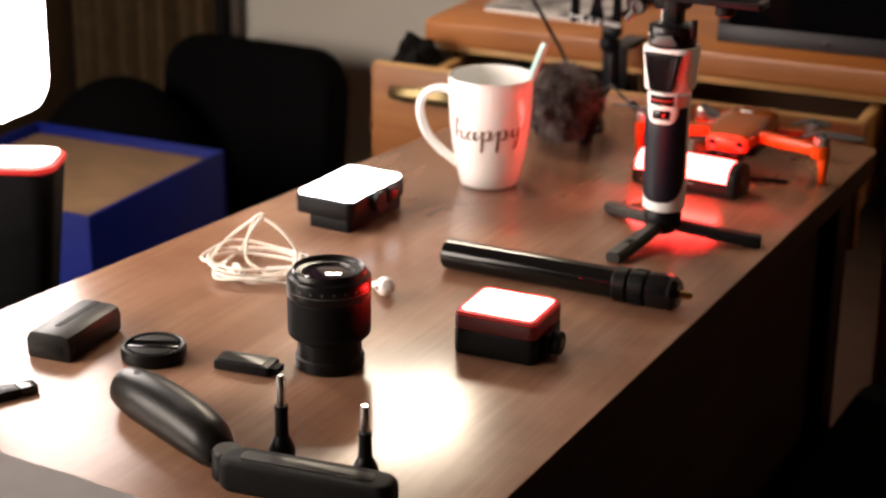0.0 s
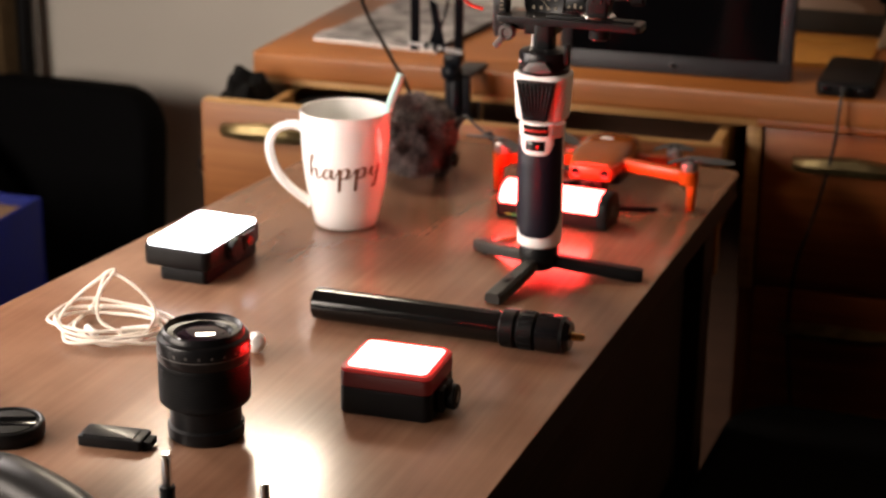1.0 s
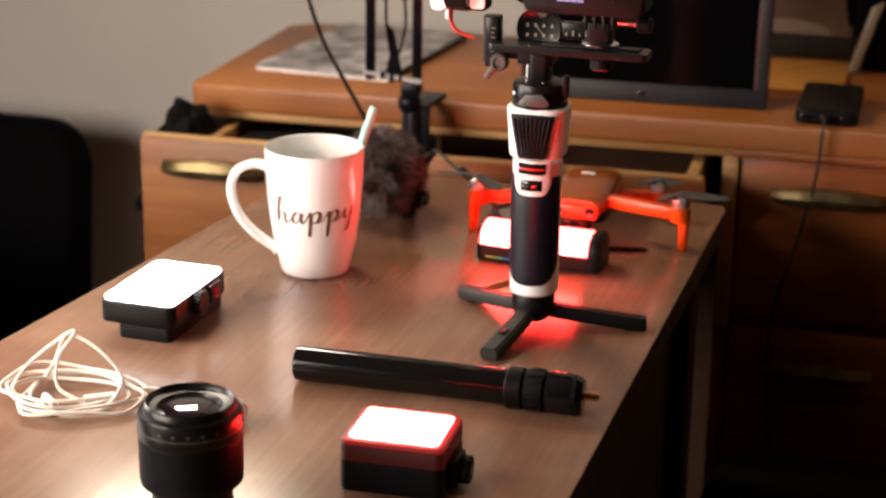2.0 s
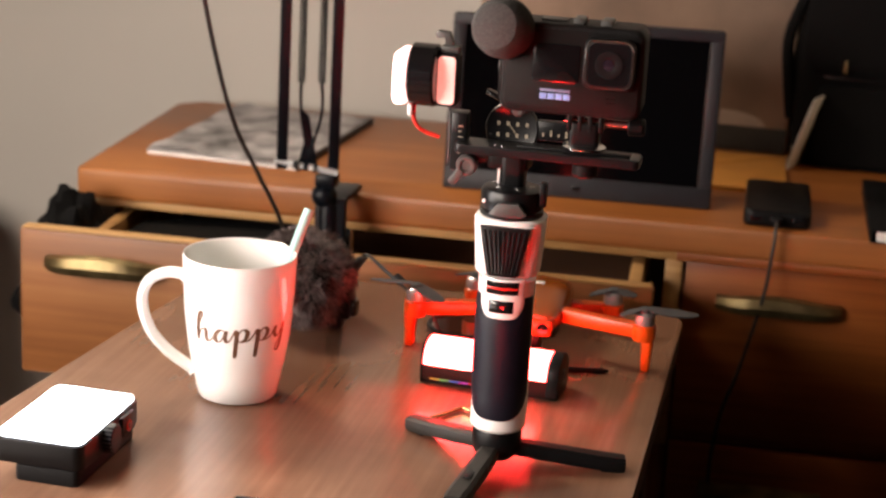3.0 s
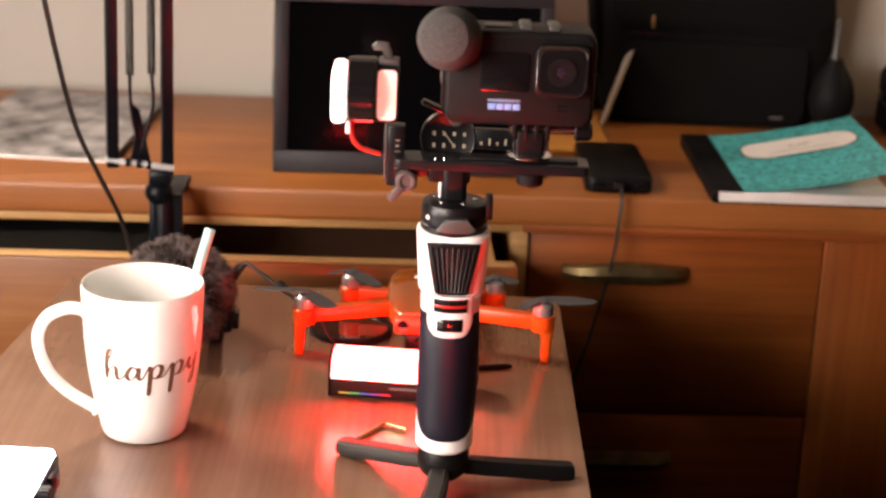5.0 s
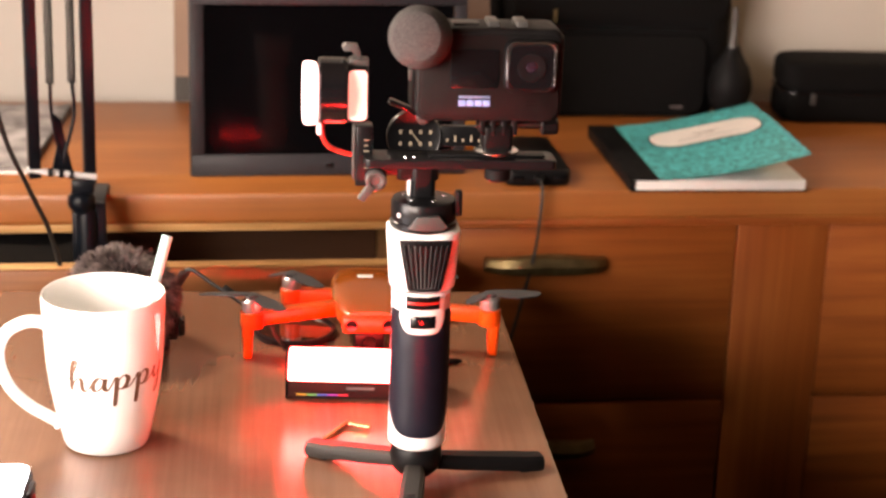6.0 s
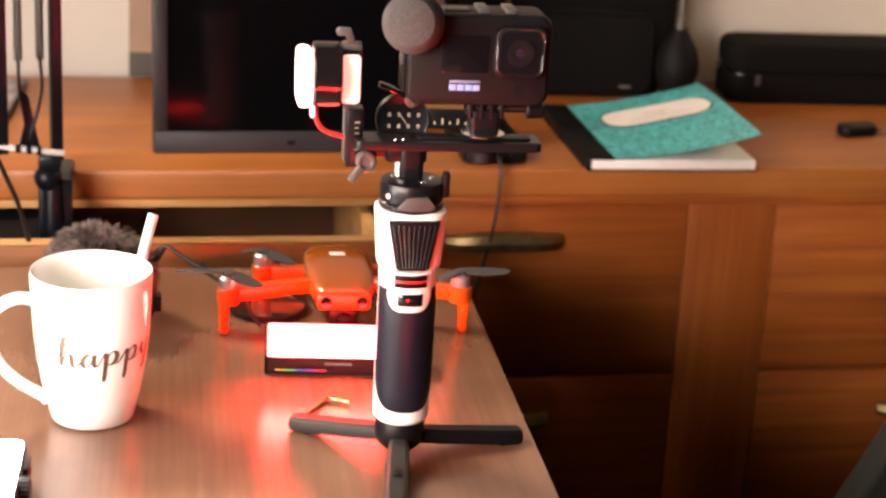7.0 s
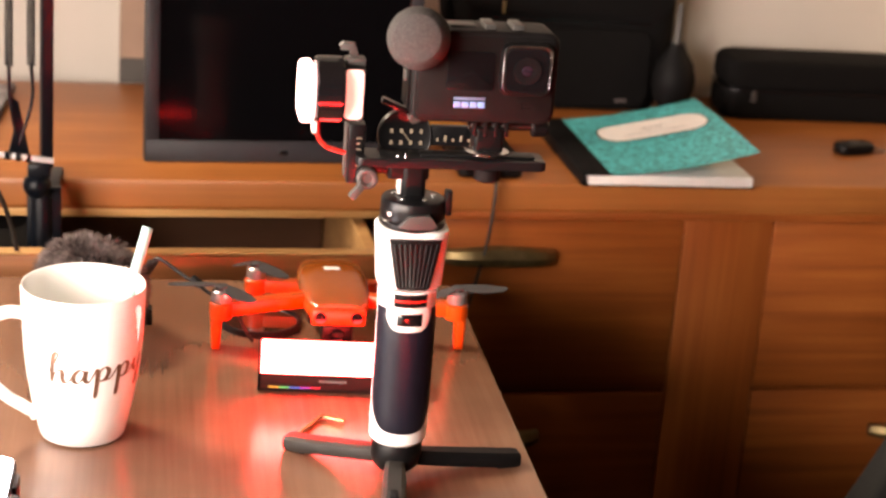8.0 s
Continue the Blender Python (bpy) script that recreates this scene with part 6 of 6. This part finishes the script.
def make_panel_stand():
    s = thing("panel_light_on_stand", pose(-0.482, -0.72, FLOOR, 0, 0, 97), "large glowing white light panel on a black stand beside the table", "studio light")
    z = -FLOOR
    part("housing", prism(bmesh.new(), outline(0.22, 0.4, 0.03, 8), 0, 0.03, 0.006, m=pose(0, 0.0315, z + 0.262, 90, 0, 0)), M_BLACK, s, "black rear housing")
    part("diffuser", prism(bmesh.new(), outline(0.214, 0.394, 0.03, 8), 0, 0.006, 0.002, m=pose(0, 0.0, z + 0.262, 90, 0, 0)), M_GLOW_KEY, s, "glowing white diffuser")
    part("pole", rod(bmesh.new(), (0, 0.045, 0.03), (0, 0.045, z + 0.3), 0.011), M_BLACK, s)
    part("yoke", boxed(-0.02, 0.02, 0.031, 0.056, z + 0.24, z + 0.31, 0.003), M_BLACK, s)
    for a in (30, 150, 270):
        leg = part("stand_leg", rod(bmesh.new(), (0, 0.045, 0.2), (0.2 * math.cos(radians(a)), 0.045 + 0.2 * math.sin(radians(a)), 0.01), 0.008), M_BLACK, s)
        part("rubber_foot", lathe(bmesh.new(), [(0, 0), (0.012, 0), (0.011, 0.018), (0, 0.02)], 16, pose(0.2 * math.cos(radians(a)), 0.045 + 0.2 * math.sin(radians(a)), 0)), M_BLACK_RUBBER, leg)


def make_red_light():
    s = thing("red_light_on_post", pose(-0.463, -0.7, FLOOR, 0, 0, 25), "black holder with a glowing red-rimmed light on top", "video light")
    z = -FLOOR
    part("post", prism(bmesh.new(), outline(0.05, 0.05, 0.015), 0, z - 0.13, 0.004), M_BLACK, s)
    bm = prism(bmesh.new(), outline(0.085, 0.07, 0.02), z - 0.14, z + 0.03, 0.006)
    for v in bm.verts:
        k = (v.co.z - z + 0.14) / 0.17
        v.co.x *= 0.62 + 0.38 * k
        v.co.y *= 0.7 + 0.3 * k
    part("holder", bm, M_BLACK, s, "black tapered holder")
    part("rim", prism(bmesh.new(), outline(0.088, 0.073, 0.02), z + 0.03, z + 0.036, 0.002), M_GLOW_RIM, s, "glowing red rim")
    part("diffuser", prism(bmesh.new(), outline(0.078, 0.063, 0.017), z + 0.036, z + 0.038, 0.0006), M_GLOW_PINK, s, "pale glowing face")


def make_grey_chair():
    c = thing("side_chair", pose(0.785, -0.25, FLOOR), "dark grey side chair beside the desk", "chair")
    part("backrest", prism(bmesh.new(), [(-0.24, 0.3), (-0.235, 0.52), (-0.165, 0.66), (0.19, 0.66), (0.2, 0.3)], -0.02, 0.02, 0.008, m=pose(0, 0.05, 0, 90, 0, 0), seg=3), M_CHAIR_GREY, c)
    part("seat", boxed(-0.22, 0.22, -0.4, 0.02, 0.4, 0.45, 0.015), M_CHAIR_GREY, c)
    for x in (-0.19, 0.19):
        for y in (-0.37, 0.05):
            part("leg", boxed(x - 0.016, x + 0.016, y - 0.016, y + 0.016, 0, 0.42, 0.003), M_BLACK, c)


def make_shade_filler():
    # made-up seat that fills the black area below the drawers with shade
    c = thing("upholstered_stool", pose(0.4, -0.28, FLOOR), "black seat shape added for the deep shade under the drawers", "stool")
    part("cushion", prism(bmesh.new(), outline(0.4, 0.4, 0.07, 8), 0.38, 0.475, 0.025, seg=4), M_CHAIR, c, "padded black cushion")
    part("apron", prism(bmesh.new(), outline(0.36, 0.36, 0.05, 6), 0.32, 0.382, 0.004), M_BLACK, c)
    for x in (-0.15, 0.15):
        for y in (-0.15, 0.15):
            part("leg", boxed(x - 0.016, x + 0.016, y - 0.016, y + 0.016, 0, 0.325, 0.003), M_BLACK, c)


M_LAMP = mat("black_lamp_paint", (0.0022, 0.004, 0.007), 0.36, var=0.15, scale=50, spec=0.2, rough_var=0.04)
M_BEZEL = mat("dark_grey_bezel", (0.02, 0.02, 0.024), 0.45, var=0.1, scale=60, spec=0.3)
M_SCREEN = mat("dark_screen_glass", (0.002, 0.002, 0.0025), 0.07, var=0.1, rough_var=0.02, spec=0.035)
M_CANVAS = mat("smoky_brown_canvas", (0.3, 0.2, 0.145), 0.85, var=0.35, scale=9, bump=0.2, bump_scale=700)
M_CANVAS_DARK = mat("dark_canvas_paint", (0.055, 0.05, 0.045), 0.8, var=0.3, scale=14)
M_CANVAS_PALE = mat("pale_canvas_paint", (0.5, 0.39, 0.32), 0.8, var=0.15, scale=18)
M_KRAFT = mat("orange_kraft_paper", (0.6, 0.26, 0.045), 0.75, var=0.08, scale=40)
M_CARD = mat("white_card", (0.75, 0.72, 0.68), 0.7, var=0.03)
M_BAG = mat("black_woven_nylon", (0.0042, 0.004, 0.0042), 0.85, var=0.3, scale=300, bump=0.5, bump_scale=1800, spec=0.11)
M_PAGES = mat("white_pages", (0.78, 0.75, 0.72), 0.75, var=0.05, scale=50)
M_TEAL = mat("teal_marbled_card", (0.065, 0.41, 0.43), 0.45, var=0.75, scale=190, stretch=(1, 1, 1))
M_PRINT = mat("grey_printed_paper", (0.3, 0.285, 0.29), 0.55, var=0.85, scale=30)
# takes the dark tone of the unlit left wall
M_LEFT_STANDIN = mat("wall_standin_brown", (0.085, 0.055, 0.028), 0.9, var=0.2, scale=40, bump=0.2, bump_scale=500, spec=0.1)
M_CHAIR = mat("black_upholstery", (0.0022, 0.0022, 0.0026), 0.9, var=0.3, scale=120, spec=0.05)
M_BLUE = mat("deep_blue_plastic", (0.002, 0.01, 0.15), 0.55, var=0.15, scale=20, spec=0.15)
M_CARTON = mat("brown_cardboard", (0.22, 0.13, 0.07), 0.8, var=0.15, scale=25)
M_CHAIR_GREY = mat("dark_grey_fabric", (0.012, 0.012, 0.01), 0.9, var=0.2, scale=150)
M_GLOW_KEY = glow("key_panel_diffuser", (1.0, 0.94, 0.88), 14.0)
M_GLOW_PINK = glow("pale_pink_glow", (1.0, 0.75, 0.7), 1.4)
make_arm_lamp()
make_hanging_cable()
make_monitor()
make_canvas()
make_envelope()
make_card()
make_bag()
make_power_bank()
make_notebook()
make_blower()
make_case()
make_key_fob()
make_magazine()
make_cloth()
make_left_standin()
make_office_chair()
make_armchair()
make_blue_box()
make_panel_stand()
make_red_light()
make_grey_chair()
make_shade_filler()
